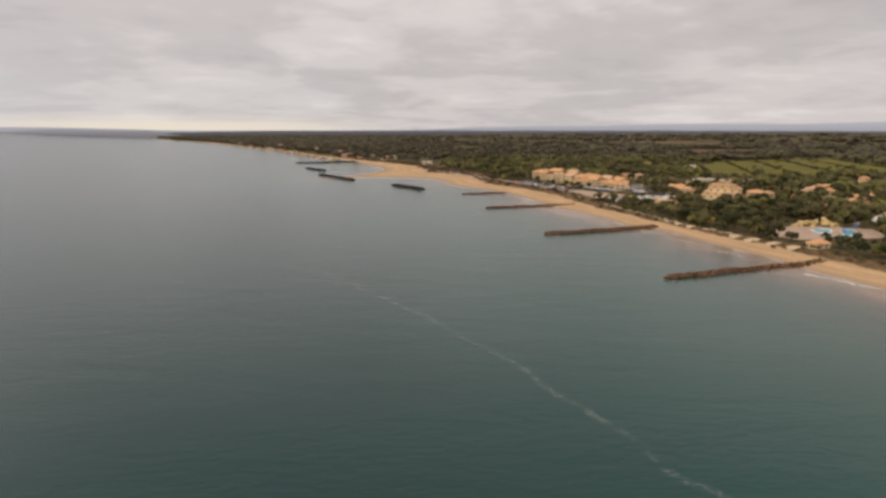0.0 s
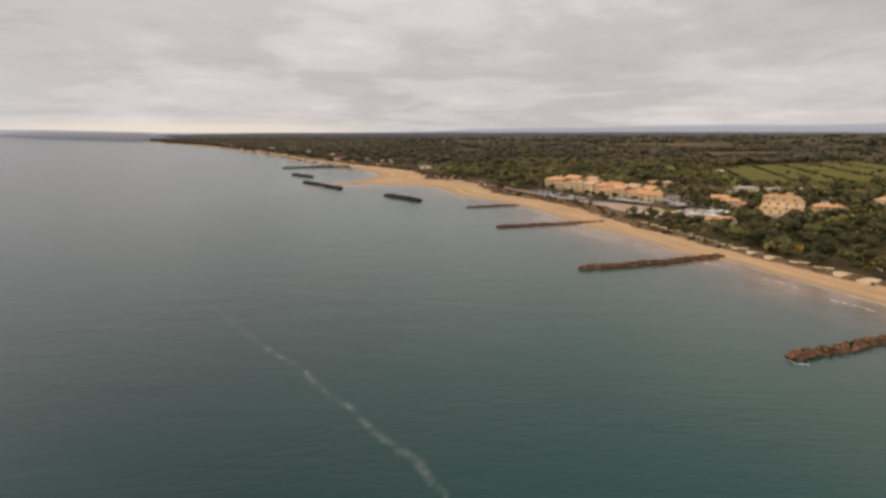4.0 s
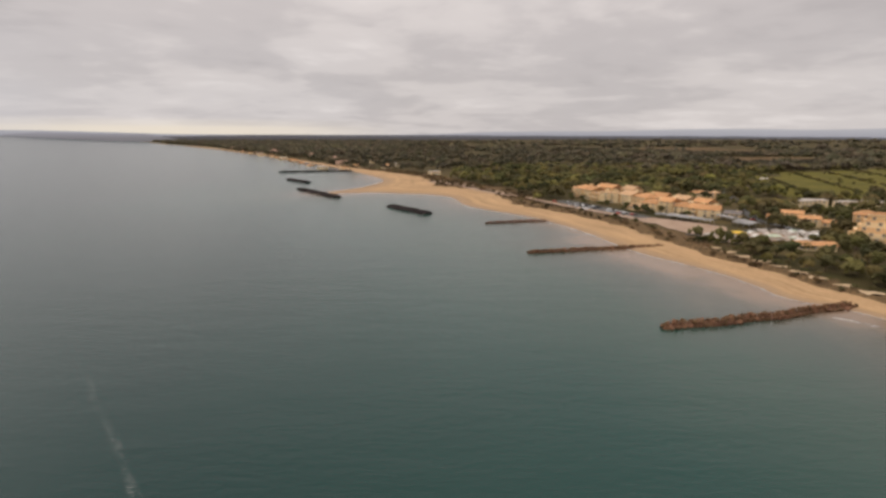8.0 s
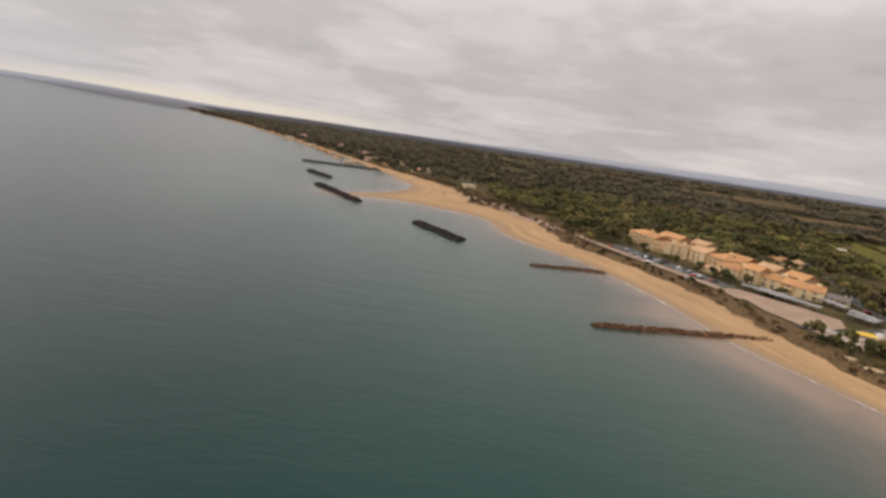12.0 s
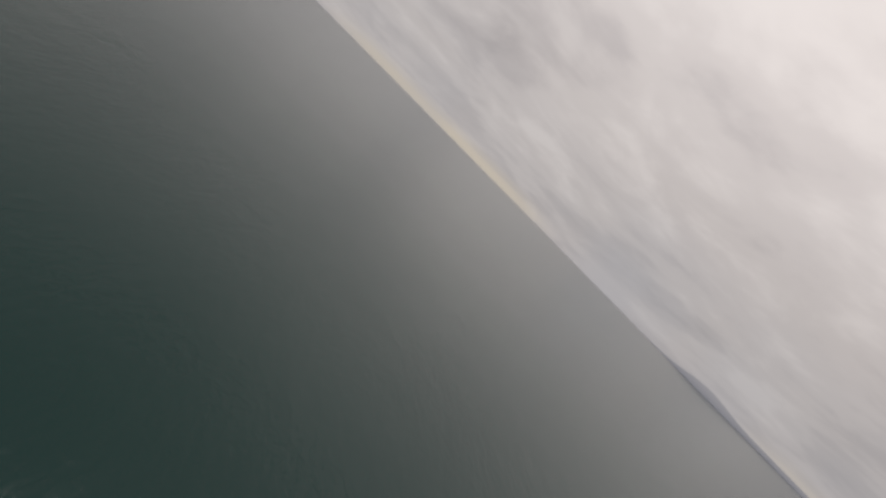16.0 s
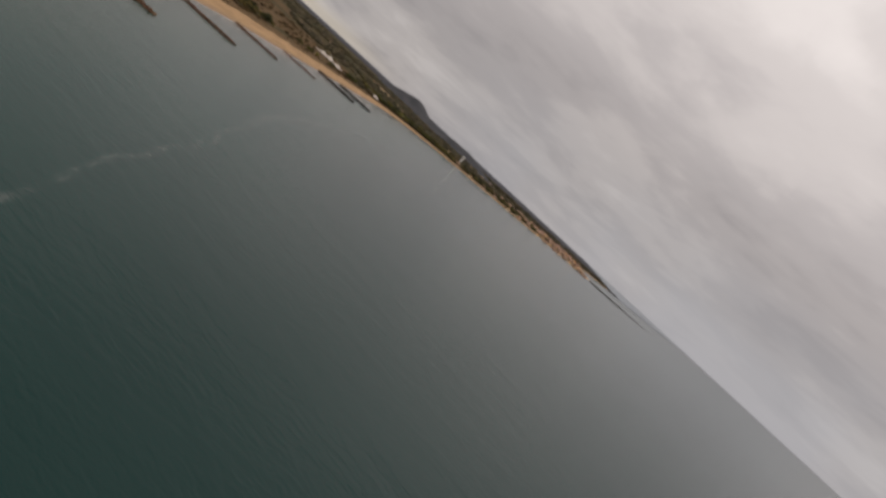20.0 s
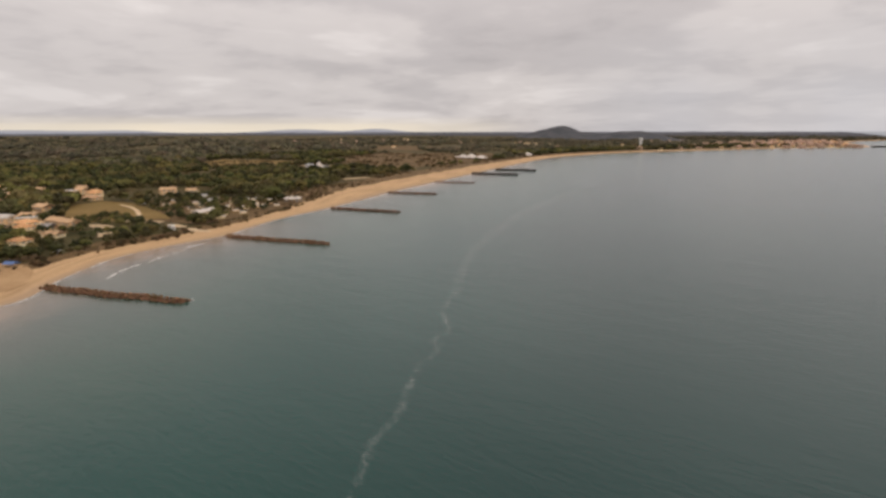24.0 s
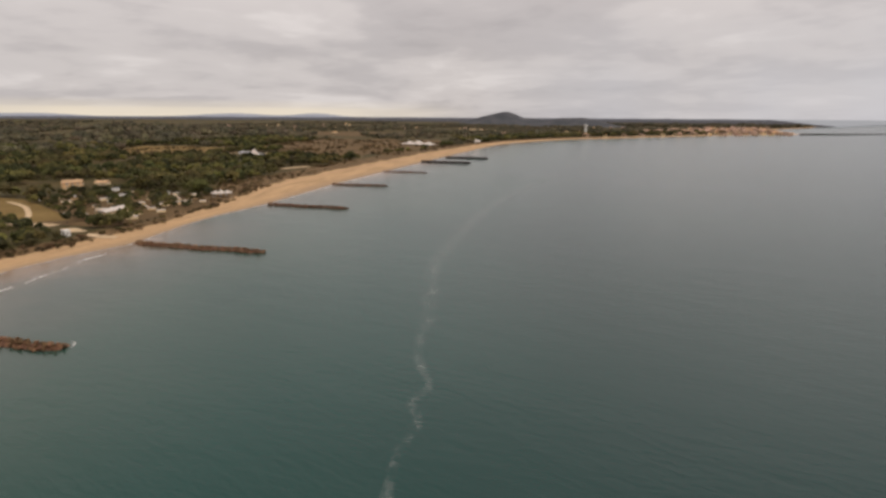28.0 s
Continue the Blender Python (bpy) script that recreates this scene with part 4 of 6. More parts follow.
KINDS = {k: [tree(100 * i + s, k) for s in range(n)] for i, (k, n) in enumerate((("pine", 4), ("tall", 3), ("tamarisk", 3), ("gold", 1), ("bush", 3), ("bush2", 2)))}
USED = set()
rng = random.Random(5)


def plant(kind, x, y, size=1.0):
    pick = rng.randrange(len(KINDS[kind]))
    src = KINDS[kind][pick]
    m = Matrix.LocRotScale((x, y, ground_z(x, y)), Euler((0, 0, rng.uniform(0, 6.28))), None)
    if (kind, pick) not in USED:
        USED.add((kind, pick))
        src.matrix_basis = m
        src.scale = (size, size, size * rng.uniform(0.9, 1.1))
        return src
    ob = copy_thing(src, m)
    ob.scale = (size * rng.uniform(0.95, 1.05), size, size * rng.uniform(0.85, 1.15))
    return ob


def inside(x, y, poly):
    ok = False
    for (ax, ay), (bx, by) in zip(poly, poly[1:] + poly[:1]):
        if (ay > y) != (by > y) and x < ax + (y - ay) * (bx - ax) / (by - ay):
            ok = not ok
    return ok


# Ground that stays free of trees: corners, or a middle and a radius.
OPEN = [f[0] for f in FIELDS] + [
    [(78, 726), (100, 645), (130, 590), (152, 520), (190, 505), (222, 518), (226, 556), (176, 600), (210, 606), (206, 628), (176, 668), (158, 716), (146, 790), (112, 790), (104, 726)],
    [(300, 122), (330, 72), (300, 40), (372, 30), (420, 50), (432, 92), (400, 126), (350, 128)],
    [(133, 600), (150, 616), (190, 600), (190, 560), (178, 545), (150, 524), (136, 530)],
    [(204, 356), (216, 330), (262, 334), (294, 374), (262, 390), (220, 380)],
    [(388, 48), (330, 30), (352, -52), (398, -92), (516, -66), (506, -8), (450, 10)]]
CLEAR = []


def free(x, y, pad=0.0, camp=False):
    return not any(inside(x, y, p) for p in (OPEN[:-1] if camp else OPEN)) and all((x - cx) ** 2 + (y - cy) ** 2 > (r + pad) ** 2 for cx, cy, r in CLEAR)


# ---- buildings ----
def roof_shape(bm, w, d, z, rise, kind, over=0.5):
    """A gable, hip or shed roof with a thickness, over a plan of w by d centred on the origin, ridge along x."""
    x, y = w / 2 + over, d / 2 + over
    low = z - 0.12
    if kind == "flat":
        box(bm, -x + 0.3, x - 0.3, -y + 0.3, y - 0.3, z, z + 0.45)
        return
    k = {"gable": x, "hip": max(x - y, x * 0.15)}.get(kind, x)
    if kind == "shed":
        ridge = [(-x, y, z + rise), (x, y, z + rise)]
    else:
        ridge = [(-k, 0, z + rise), (k, 0, z + rise)]
    eave = [(-x, -y, low), (x, -y, low), (x, y, low if kind != "shed" else z + rise - 0.05), (-x, y, low if kind != "shed" else z + rise - 0.05)]
    for dz in (0.0, -0.22):
        v = [bm.verts.new((a, b, c + dz)) for a, b, c in eave + ridge]
        for q in ((0, 1, 5, 4), (2, 3, 4, 5), (1, 2, 5), (3, 0, 4)):
            bm.faces.new([v[i] for i in (q if dz == 0 else q[::-1])])
        if dz == 0:
            top = v
        else:
            for a, b in ((0, 1), (1, 2), (2, 3), (3, 0)):
                bm.faces.new((top[b], top[a], v[a], v[b]))


def window_mesh(w, h, name="window"):
    """Frame and sill proud of the wall, with the glass set back in it, in one piece; the wall is y = 0, outside towards -y."""
    bm = bmesh.new()
    f = 0.1

    def loop(x0, x1, z0, z1, y):
        return [bm.verts.new((x, y, z)) for x, z in ((x0, z0), (x1, z0), (x1, z1), (x0, z1))]

    rings = [loop(-w / 2 - f, w / 2 + f, -2 * f, h + f, 0.02), loop(-w / 2 - f, w / 2 + f, -2 * f, h + f, -0.07), loop(-w / 2, w / 2, 0, h, -0.07), loop(-w / 2, w / 2, 0, h, -0.02)]
    for p, q in zip(rings[:-1], rings[1:]):
        for i in range(4):
            bm.faces.new((p[i], p[(i + 1) % 4], q[(i + 1) % 4], q[i]))
    bm.faces.new(rings[-1]).material_index = 1
    me = bpy.data.meshes.new(name)
    bm.to_mesh(me)
    bm.free()
    me.materials.append(M_WHITE)
    me.materials.append(M_GLASS)
    return me


WIN = window_mesh(1.2, 1.4)
WIDE = window_mesh(1.7, 2.0)


def balcony_mesh(w):
    bm = bmesh.new()
    box(bm, -w / 2, w / 2, -1.4, 0, -0.18, 0)
    box(bm, -w / 2, w / 2, -1.4, -1.32, 0, 0.95)
    for s in (-1, 1):
        box(bm, s * w / 2 - 0.05, s * w / 2 + 0.05, -1.32, 0, 0, 0.95)
    me = bpy.data.meshes.new("balcony")
    bm.to_mesh(me)
    bm.free()
    me.materials.append(M_CREAM)
    return me


BALC = balcony_mesh(3.2)


def put(name, me, parent, x, y, z, turn):
    ob = new(name, me)
    ob.parent = parent
    ob.location, ob.rotation_euler = (x, y, z), (0, 0, turn)
    return ob


def facade(parent, w, d, storeys, pitch, front="window", low=0.0, sides="fbsl"):
    """Windows, or windows with balconies, over the four faces of a block."""
    for face in sides:
        length, off, turn = {"f": (w, d / 2, 0), "b": (w, d / 2, math.pi), "s": (d, w / 2, math.pi / 2), "l": (d, w / 2, -math.pi / 2)}[face]
        n = max(1, int((length - 1.2) / pitch))
        for k in range(n):
            u = (k - (n - 1) / 2) * pitch
            x, y = u * math.cos(turn) + off * math.sin(turn), u * math.sin(turn) - off * math.cos(turn)
            for s in range(storeys):
                z = low + s * 2.9
                if front == "balcony" and face == "f":
                    put("window", WIDE, parent, x, y, z + 0.25, turn)
                    if s:
                        put("balcony", BALC, parent, x, y, z + 0.1, turn)
                else:
                    put("window", WIN, parent, x, y, z + 1.0, turn)


def house(name, w, d, storeys, roof, walls, tiles, label, rise=None, pitch=3.6, front="window", chimney=True, category="house", group="", sides="fbsl"):
    h = storeys * 2.9 + 0.2
    t = new(name)
    tagged(t, label, category, group)
    body = boxes((-w / 2, w / 2, -d / 2, d / 2, -0.8, h))
    if roof == "gable":
        r = rise or d * 0.2
        for s in (-1, 1):
            v = [body.verts.new((s * (w / 2 - 0.01), y, z)) for y, z in ((-d / 2, h), (d / 2, h), (0, h + r - 0.3))]
            body.faces.new(v if s > 0 else v[::-1])
    part("wall", body, walls, t)
    bm = bmesh.new()
    roof_shape(bm, w, d, h, rise or d * 0.2, roof)
    top = part("roof", bm, tiles, t)
    if chimney and roof != "flat":
        part("chimney", boxes((w * 0.22, w * 0.22 + 0.7, -0.2, 0.6, h, h + (rise or d * 0.2) + 0.7)), walls, top)
    facade(t, w, d, storeys, pitch, front, sides=sides)
    part("door", boxes((-0.55 + w * 0.18, 0.55 + w * 0.18, -d / 2 - 0.05, -d / 2 + 0.02, 0, 2.1)), M_DOOR, t)
    return t


def stand(t, x, y, turn, lift=0.0):
    t.matrix_basis = pose(x, y, ground_z(x, y) + lift, 0, 0, turn)
    return t


def again(t, x, y, turn, size=1.0):
    ob = copy_thing(t, pose(x, y, ground_z(x, y), 0, 0, turn))
    ob.scale = (size, size, size)
    return ob


# The hotel on the front: wings in a row, facing the sea.
WINGS = [((122, 772), (128, 750), 20, 3, "hip", M_PEACH, M_TILE, "three-storey hotel wing with peach walls and an orange hipped roof"),
         ((129, 752), (132, 733), 16, 3, "gable", M_CREAM, M_TILE, "three-storey cream hotel wing with balconies"),
         ((131, 732), (139, 713), 15, 2, "flat", M_PEACH, M_TILE2, "two-storey peach hotel terrace wing"),
         ((135, 713), (150, 705), 14, 3, "flat", M_CREAM, M_TILE2, "square cream hotel block with a pale flat roof"),
         ((152, 707), (157, 690), 15, 3, "gable", M_CREAM, M_TILE2, "cream hotel wing with balconies and a pale tiled roof"),
         ((160, 691), (164, 672), 16, 3, "hip", M_PEACH, M_TILE, "peach hotel wing with a hipped orange roof"),
         ((158, 668), (166, 651), 16, 2, "hip", M_CREAM, M_TILE, "long cream hotel wing with a hipped orange roof"),
         ((168, 652), (174, 641), 13, 3, "gable", M_CREAM, M_TILE, "three-storey cream hotel wing with a tiled roof"),
         ((175, 644), (184, 631), 16, 2, "hip", M_CREAM, M_TILE, "cream hotel corner with an orange hipped roof"),
         ((184, 632), (190, 623), 12, 2, "gable", M_PEACH, M_TILE, "stepped end wing of the hotel with orange tiles"),
         ((188, 621), (201, 613), 11, 2, "gable", M_CREAM, M_TILE, "low cream end block of the hotel")]
for (ax, ay), (bx, by), deep, storeys, roof, walls, tiles, label in WINGS:
    length = math.hypot(bx - ax, by - ay)
    turn = math.degrees(math.atan2(by - ay, bx - ax))
    wing = house("hotel", length, deep, storeys, roof, walls, tiles, label, 3.2, 5.6, "balcony", False, "hotel", "hotel wings", "fsl")
    nx, ny = -(by - ay) / length, (bx - ax) / length
    for k in range(2 if roof == "flat" else 1):
        bm = boxes((-1.6, 1.6, -1.3, 1.3, 0.0, 1.9))
        roof_shape(bm, 3.2, 2.6, 1.9, 0.5, "hip", 0.25)
        top = part("roof_lantern", bm, walls, wing)
        top.location = (length * (0.24 - 0.45 * k), deep * 0.12, storeys * 2.9 + (0.6 if roof == "flat" else 2.2))
    stand(wing, (ax + bx) / 2 + nx * deep / 2, (ay + by) / 2 + ny * deep / 2, turn, 0.4)
    CLEAR.append(((ax + bx) / 2 + nx * deep / 2, (ay + by) / 2 + ny * deep / 2, length / 2 + 3))
for x, y, w, d, s, tiles in ((152, 742, 24, 13, 4, M_TILE), (168, 722, 16, 12, 4, M_TILE2), (184, 690, 20, 12, 3, M_TILE), (196, 668, 16, 12, 3, M_TILE2), (204, 646, 15, 11, 3, M_TILE)):
    stand(house("hotel", w, d, s, "gable", M_PEACH, tiles, "rear wing of the hotel with pale tiled roof", 3.0, 4.2, "window", False, "hotel", "hotel wings", "fsl"), x, y, -66, 0.4)
    CLEAR.append((x, y, 17))
stand(house("pavilion", 15, 7, 1, "hip", M_PEACH, M_TILE2, "low peach garden pavilion before the hotel", 1.8, 3.6, "window", False), 153, 662, -62, 0.3)
stand(house("hall", 12, 8, 1, "gable", M_CREAM, M_SLATE, "pale low hall with a slate-coloured gable roof", 2.2), 216, 622, -38)
CLEAR += [(153, 662, 10), (214, 618, 10)]

# House types, then where they stand.
VILLA = [house("house", 12, 9, 1, "gable", M_PEACH, M_TILE, "single-storey peach house with an orange tiled roof", group="houses behind the beach"),
         house("house", 14, 9, 2, "gable", M_CREAM, M_TILE, "two-storey cream house with an orange tiled roof", group="houses behind the beach"),
         house("house", 11, 9, 2, "hip", M_PEACH, M_TILE2, "two-storey peach house with a pale hipped roof", group="houses behind the beach"),
         house("house", 16, 8, 1, "hip", M_CREAM, M_TILE, "long low cream house with orange tiles", group="houses behind the beach"),
         house("house", 10, 8, 1, "gable", M_CREAM, M_SLATE, "small cream house with a grey roof", group="houses behind the beach"),
         house("house", 18, 10, 2, "flat", M_CREAM, M_OFFWHITE, "cream flat-roofed two-storey building", group="houses behind the beach", category="building")]
VILLAGE = [house("house", 12, 9, 1, "gable", M_CREAM, M_TILE2, "single-storey cream village house with faded tiles", group="village houses"),
           house("house", 13, 9, 2, "gable", M_PEACH, M_TILE2, "two-storey peach village house with a faded tiled roof", group="village houses"),
           house("house", 11, 10, 2, "hip", M_CREAM, M_TILE, "two-storey cream village house with an orange hipped roof", group="village houses"),
           house("house", 17, 9, 1, "hip", M_PEACH, M_OLDTILE, "long low peach village house with worn brown tiles", group="village houses"),
           house("house", 10, 8, 1, "gable", M_PEACH, M_SLATE, "small peach village house with a grey roof", group="village houses"),
           house("house", 13, 9, 2, "flat", M_PEACH, M_OFFWHITE, "peach flat-roofed village building", group="village houses", category="building")]
SPOTS = [(330, 566, 3, 20), (352, 608, 4, 15), (384, 584, 2, 20), (394, 538, 3, 10), (248, 580, 1, -20), (302, 548, 0, 20), (306, 534, 1, 24), (325, 530, 0, 15), (340, 550, 3, 10), (361, 560, 2, 40), (381, 556, 1, 35), (357, 514, 0, 10),
         (372, 505, 3, 60), (260, 578, 3, -20), (252, 606, 1, -30), (239, 602, 0, -40), (255, 604, 0, -20), (244, 754, 1, 20), (262, 756, 2, 40), (274, 655, 0, 10), (306, 684, 5, 5), (322, 690, 5, -10), (345, 684, 5, 8), (368, 682, 5, 0),
         (393, 592, 0, 30), (405, 600, 1, 10), (394, 520, 2, 10), (410, 530, 0, 70), (425, 512, 3, 20), (337, 934, 5, 30), (372, 940, 0, 10), (415, 944, 5, 60), (401, 1343, 3, 20), (330, 480, 0, 30), (352, 470, 1, 80), (470, 640, 1, 20),
         (312, 460, 3, 10), (380, 470, 0, 15), (400, 455, 2, 50), (430, 440, 0, 10), (340, 420, 3, 70), (375, 415, 1, 30), (449, 134, 0, 20), (425, 112, 5, 65), (396, 108, 4, 25), (400, 100, 1, 20), (345, 172, 2, 60), (330, 166, 4, 15),
         (334, 140, 2, 20), (376, 146, 4, 60), (416, 132, 4, 30), (588, 108, 0, 20), (566, 98, 1, 50), (602, 36, 3, 20), (582, 30, 0, 10), (556, 22, 3, 20), (481, 84, 1, 10), (680, 70, 3, 20), (645, 62, 2, 30), (662, 34, 1, 10),
         (532, 102, 5, 15), (552, -50, 1, 20), (550, -78, 0, 35), (460, 100, 0, 30), (616, 20, 5, 15), (585, 8, 2, 20), (510, 160, 4, 60), (470, 180, 3, 10), (380, 200, 2, 20), (400, 165, 2, 20), (365, 262, 0, 20), (366, 180, 0, 20),
         (352, 156, 5, 20), (386, 124, 2, 30), (416, 108, 0, 30), (635, 1, 1, 20), (686, 26, 3, 30), (706, 55, 2, 20), (620, 68, 1, 30), (449, 120, 5, 20), (637, 57, 2, 50), (360, 115, 0, 25), (727, 42, 5, 20), (537, -46, 1, 60),
         (400, 119, 2, 20), (729, 95, 1, 30), (686, 84, 5, 10), (623, 8, 1, 15), (571, 14, 2, 30), (705, 112, 3, 20), (431, 147, 0, 20), (373, 167, 3, 35), (383, 98, 1, 15), (440, 125, 5, 60), (678, 149, 4, 20), (569, 129, 1, 40),
         (-244, 1240, 5, 60), (-200, 1222, 3, 60), (-186, 1272, 0, 50), (-170, 1404, 5, 70), (-122, 1210, 1, 60), (-112, 1262, 5, 50), (-30, 1056, 5, 40), (-360, 1490, 3, 60), (-380, 1530, 0, 50), (-425, 1610, 5, 60), (-450, 1650, 3, 60), (-330, 1420, 0, 60),
         (-500, 1760, 3, 55), (-560, 1850, 5, 55), (-640, 1980, 3, 60), (-700, 2080, 0, 60), (-290, 1330, 3, 65)]
started = set()
for x, y, k, turn in SPOTS:
    village = x > 280 and -100 < y < 270
    kind = (VILLAGE if village else VILLA)[k]
    if kind in started:
        again(kind, x, y, turn + 180 * (x > 300 and y < 300), rng.uniform(0.82, 1.2) if village else rng.uniform(0.9, 1.1))
    else:
        started.add(kind)
        stand(kind, x, y, turn)
    CLEAR.append((x, y, 8.5 if village else 9.5))
    if village and rng.random() < 0.6:
        CLEAR.append((x - 11, y + 4, 7.0))
for n, (x, y, w, d, s, roof, tiles) in enumerate(((272, 558, 14, 11, 4, "hip", M_TILE), (282, 546, 11, 12, 3, "gable", M_TILE2))):
    CLEAR.append((x, y, 11))
    stand(house("apartment_block", w, d, s, roof, (M_PEACH, M_CREAM)[n % 2], tiles, "stepped peach apartment block with balconies and a tiled roof", 2.4, 4.0, "balcony", False, "building", "apartment blocks"), x, y, (-35, 5)[n], 0.2)
stand(house("apartment_block", 14, 12, 3, "hip", M_PEACH, M_TILE, "three-storey peach block beside the apartments", 2.6, 4.0, "balcony", False, "building"), 290, 520, -20, 0.2)


def terraced_block(x, y, turn, w, d, storeys):
    """Storeys that step back and in like a pyramid, each with a terrace before its windows and a parapet."""
    t = new("apartment_block")
    tagged(t, "stepped peach apartment block with a terrace on every storey", "building", "apartment blocks")
    for k in range(storeys):
        left, right, front = -w / 2 + 2.1 * k, w / 2 - 1.5 * k, -d / 2 + 3.2 * k
        z = 2.9 * k
        part("storey", boxes((left, right, front, d / 2 - 0.02 * k, z - (0.8 if k == 0 else 0.0), z + 2.88)), (M_PEACH, M_CREAM)[k % 2], t)
        part("parapet", boxes((left, right, front - 0.14, front - 0.003, z + 2.2, z + 3.6), (left - 0.14, left - 0.003, front, d / 2, z + 2.6, z + 3.5), (right + 0.003, right + 0.14, front, d / 2, z + 2.6, z + 3.5)), (M_CREAM, M_PEACH)[k % 2], t)
        n = max(2, int((right - left) / 5.6))
        for j in range(n):
            put("window", WIDE, t, left + (right - left) * (j + 0.5) / n, front, z + 0.15, 0)
    bm = bmesh.new()
    roof_shape(bm, w - 3.6 * (storeys - 1), d - 3.2 * (storeys - 1), 2.9 * storeys, 2.2, "hip", 0.4)
    top = part("roof", bm, M_TILE, t)
    top.location = (0.3 * (storeys - 1), 1.6 * (storeys - 1), 0.0)
    part("stair_tower", boxes((w * 0.05, w * 0.05 + 4.0, d / 2 - 6.0, d / 2 - 1.0, 2.9 * storeys - 0.5, 2.9 * storeys + 3.4)), M_PEACH, t)
    return stand(t, x, y, turn, 0.2)


terraced_block(259, 524, -37, 35, 22, 5)
CLEAR += [(261, 525, 20), (248, 508, 14), (240, 498, 9)]
stand(house("bar", 22, 9, 1, "gable", M_CREAM, M_TILE, "low beach bar with pale walls and orange roof", 1.6, 3.6, "window", False, "building"), 199, 497, -10, 0.2)
stand(house("kiosk", 11, 7, 1, "hip", M_CREAM, M_TILE, "small pool kiosk with a bright orange roof", 1.8, 3.6, "window", False, "building"), 214, 314, 20, 0.2)
stand(house("house", 10, 9, 2, "flat", M_CREAM, M_TILE2, "pale cream two-storey beach house with a flat roof", 1.0, 4.2, "window", False), 303, 191, 35)
stand(house("tower_house", 8, 8, 4, "hip", M_PEACH, M_TILE, "tall narrow peach house with a hipped roof", 2.0, 3.4, "window", False), 478, 640, 20)
CLEAR += [(290, 520, 9), (199, 497, 12), (214, 314, 7), (303, 191, 11), (290, 196, 8), (282, 200, 6), (250, 166, 12), (270, 164, 12), (286, 162, 9), (300, 662, 10), (322, 668, 10), (340, 666, 10), (240, 564, 9), (228, 540, 10), (240, 546, 8), (206, 600, 9), (208, 582, 9), (208, 568, 9), (478, 640, 7)]

# Far buildings down the coast.
M_TOWNROOF = roof_material("town_tiles", (0.36, 0.215, 0.15), (0.47, 0.31, 0.235))
M_TOWN = surface("town_render", (0.40, 0.27, 0.19), (0.52, 0.38, 0.28), 0.02, 0.4, 0.9, 0.1, 0.02, vary=0.5)
FAR = [house("town_house", 22, 14, 3, "hip", M_TOWN, M_TOWNROOF, "far peach holiday block behind the beach", 3, 6.0, "window", False, "building", "far seaside town", ""),
       house("town_house", 34, 14, 3, "flat", M_TOWN, M_TOWNROOF, "far cream apartment block on the shore", 2, 7.0, "window", False, "building", "far seaside town", ""),
       house("town_house", 16, 12, 2, "gable", M_CREAM, M_TILE, "far pale house with an orange roof", 2.5, 6.0, "window", False, "building", "far seaside town", "")]
far_rng = random.Random(12)
town = [(60, -2330), (110, -2290), (160, -2250), (215, -2215), (262, -2180), (300, -2130), (340, -2060), (380, -1990), (90, -2400), (140, -2360), (200, -2300), (250, -2260), (320, -2200), (360, -2120), (410, -2050), (180, -2400), (240, -2360), (300, -2300), (430, -1960),
        (120, -2450), (60, -2420), (480, -1860), (520, -1780), (560, -1700), (600, -1620), (520, -1900), (620, -1720), (680, -1640), (850, -2950), (900, -2900), (980, -2860), (1050, -2800), (700, -2500), (760, -2420), (640, -2300), (820, -2340)]
first = [True] * 3
for k, (x, y) in enumerate(town):
    j = far_rng.randrange(3)
    turn = 125 + far_rng.uniform(-12, 12)
    if first[j]:
        first[j] = False
        stand(FAR[j], x, y, turn)
    else:
        again(FAR[j], x, y, turn, far_rng.uniform(0.7, 1.1))
    CLEAR.append((x, y, 18))
for k in range(170):
    u = far_rng.random()
    x, y = 70 + 430 * u + far_rng.uniform(-20, 120), -2400 + 330 * u - 1150 * far_rng.random() ** 1.6
    if from_shore(x, y)[0][0] > 36 and all((x - cx) ** 2 + (y - cy) ** 2 > 500 for cx, cy, _ in CLEAR[-200:]):
        again(FAR[far_rng.randrange(3)], x, y, 125 + far_rng.uniform(-15, 15), far_rng.uniform(0.8, 1.25))
        CLEAR.append((x, y, 15))
for k in range(42):
    x, y = far_rng.uniform(700, 2600), far_rng.uniform(-2600, -1250)
    if shore_at(x, y)[0] > 60:
        again(FAR[far_rng.randrange(3)], x, y, far_rng.uniform(0, 180), far_rng.uniform(0.55, 0.9))
        CLEAR.append((x, y, 18))
front_rng = random.Random(31)
for k in range(40):
    x, y, _ = COAST[int(np.searchsorted(-COAST[:, 1], -front_rng.uniform(1330, 2500)))]
    x, y = float(x) + front_rng.uniform(24, 75), float(y) + front_rng.uniform(0, 60)
    again(FAR[front_rng.choice((0, 0, 1, 2))], x, y, front_rng.uniform(40, 75), front_rng.uniform(0.55, 0.85))
    CLEAR.append((x, y, 14))
stand(house("long_building", 150, 18, 3, "flat", M_CREAM, M_TILE2, "very long cream building far behind the beach", 1, 9.0, "window", False, "building", "", "fb"), 1165, -1950, -17)
stand(house("long_building", 92, 14, 1, "gable", M_WHITE, M_GREY, "long pale hall behind the wood", 2.5, 8.0, "window", False, "building", "", "fb"), 764, -428, -18)
CLEAR += [(1165, -1950, 70), (764, -428, 48), (735, -405, 36), (706, -382, 30)]


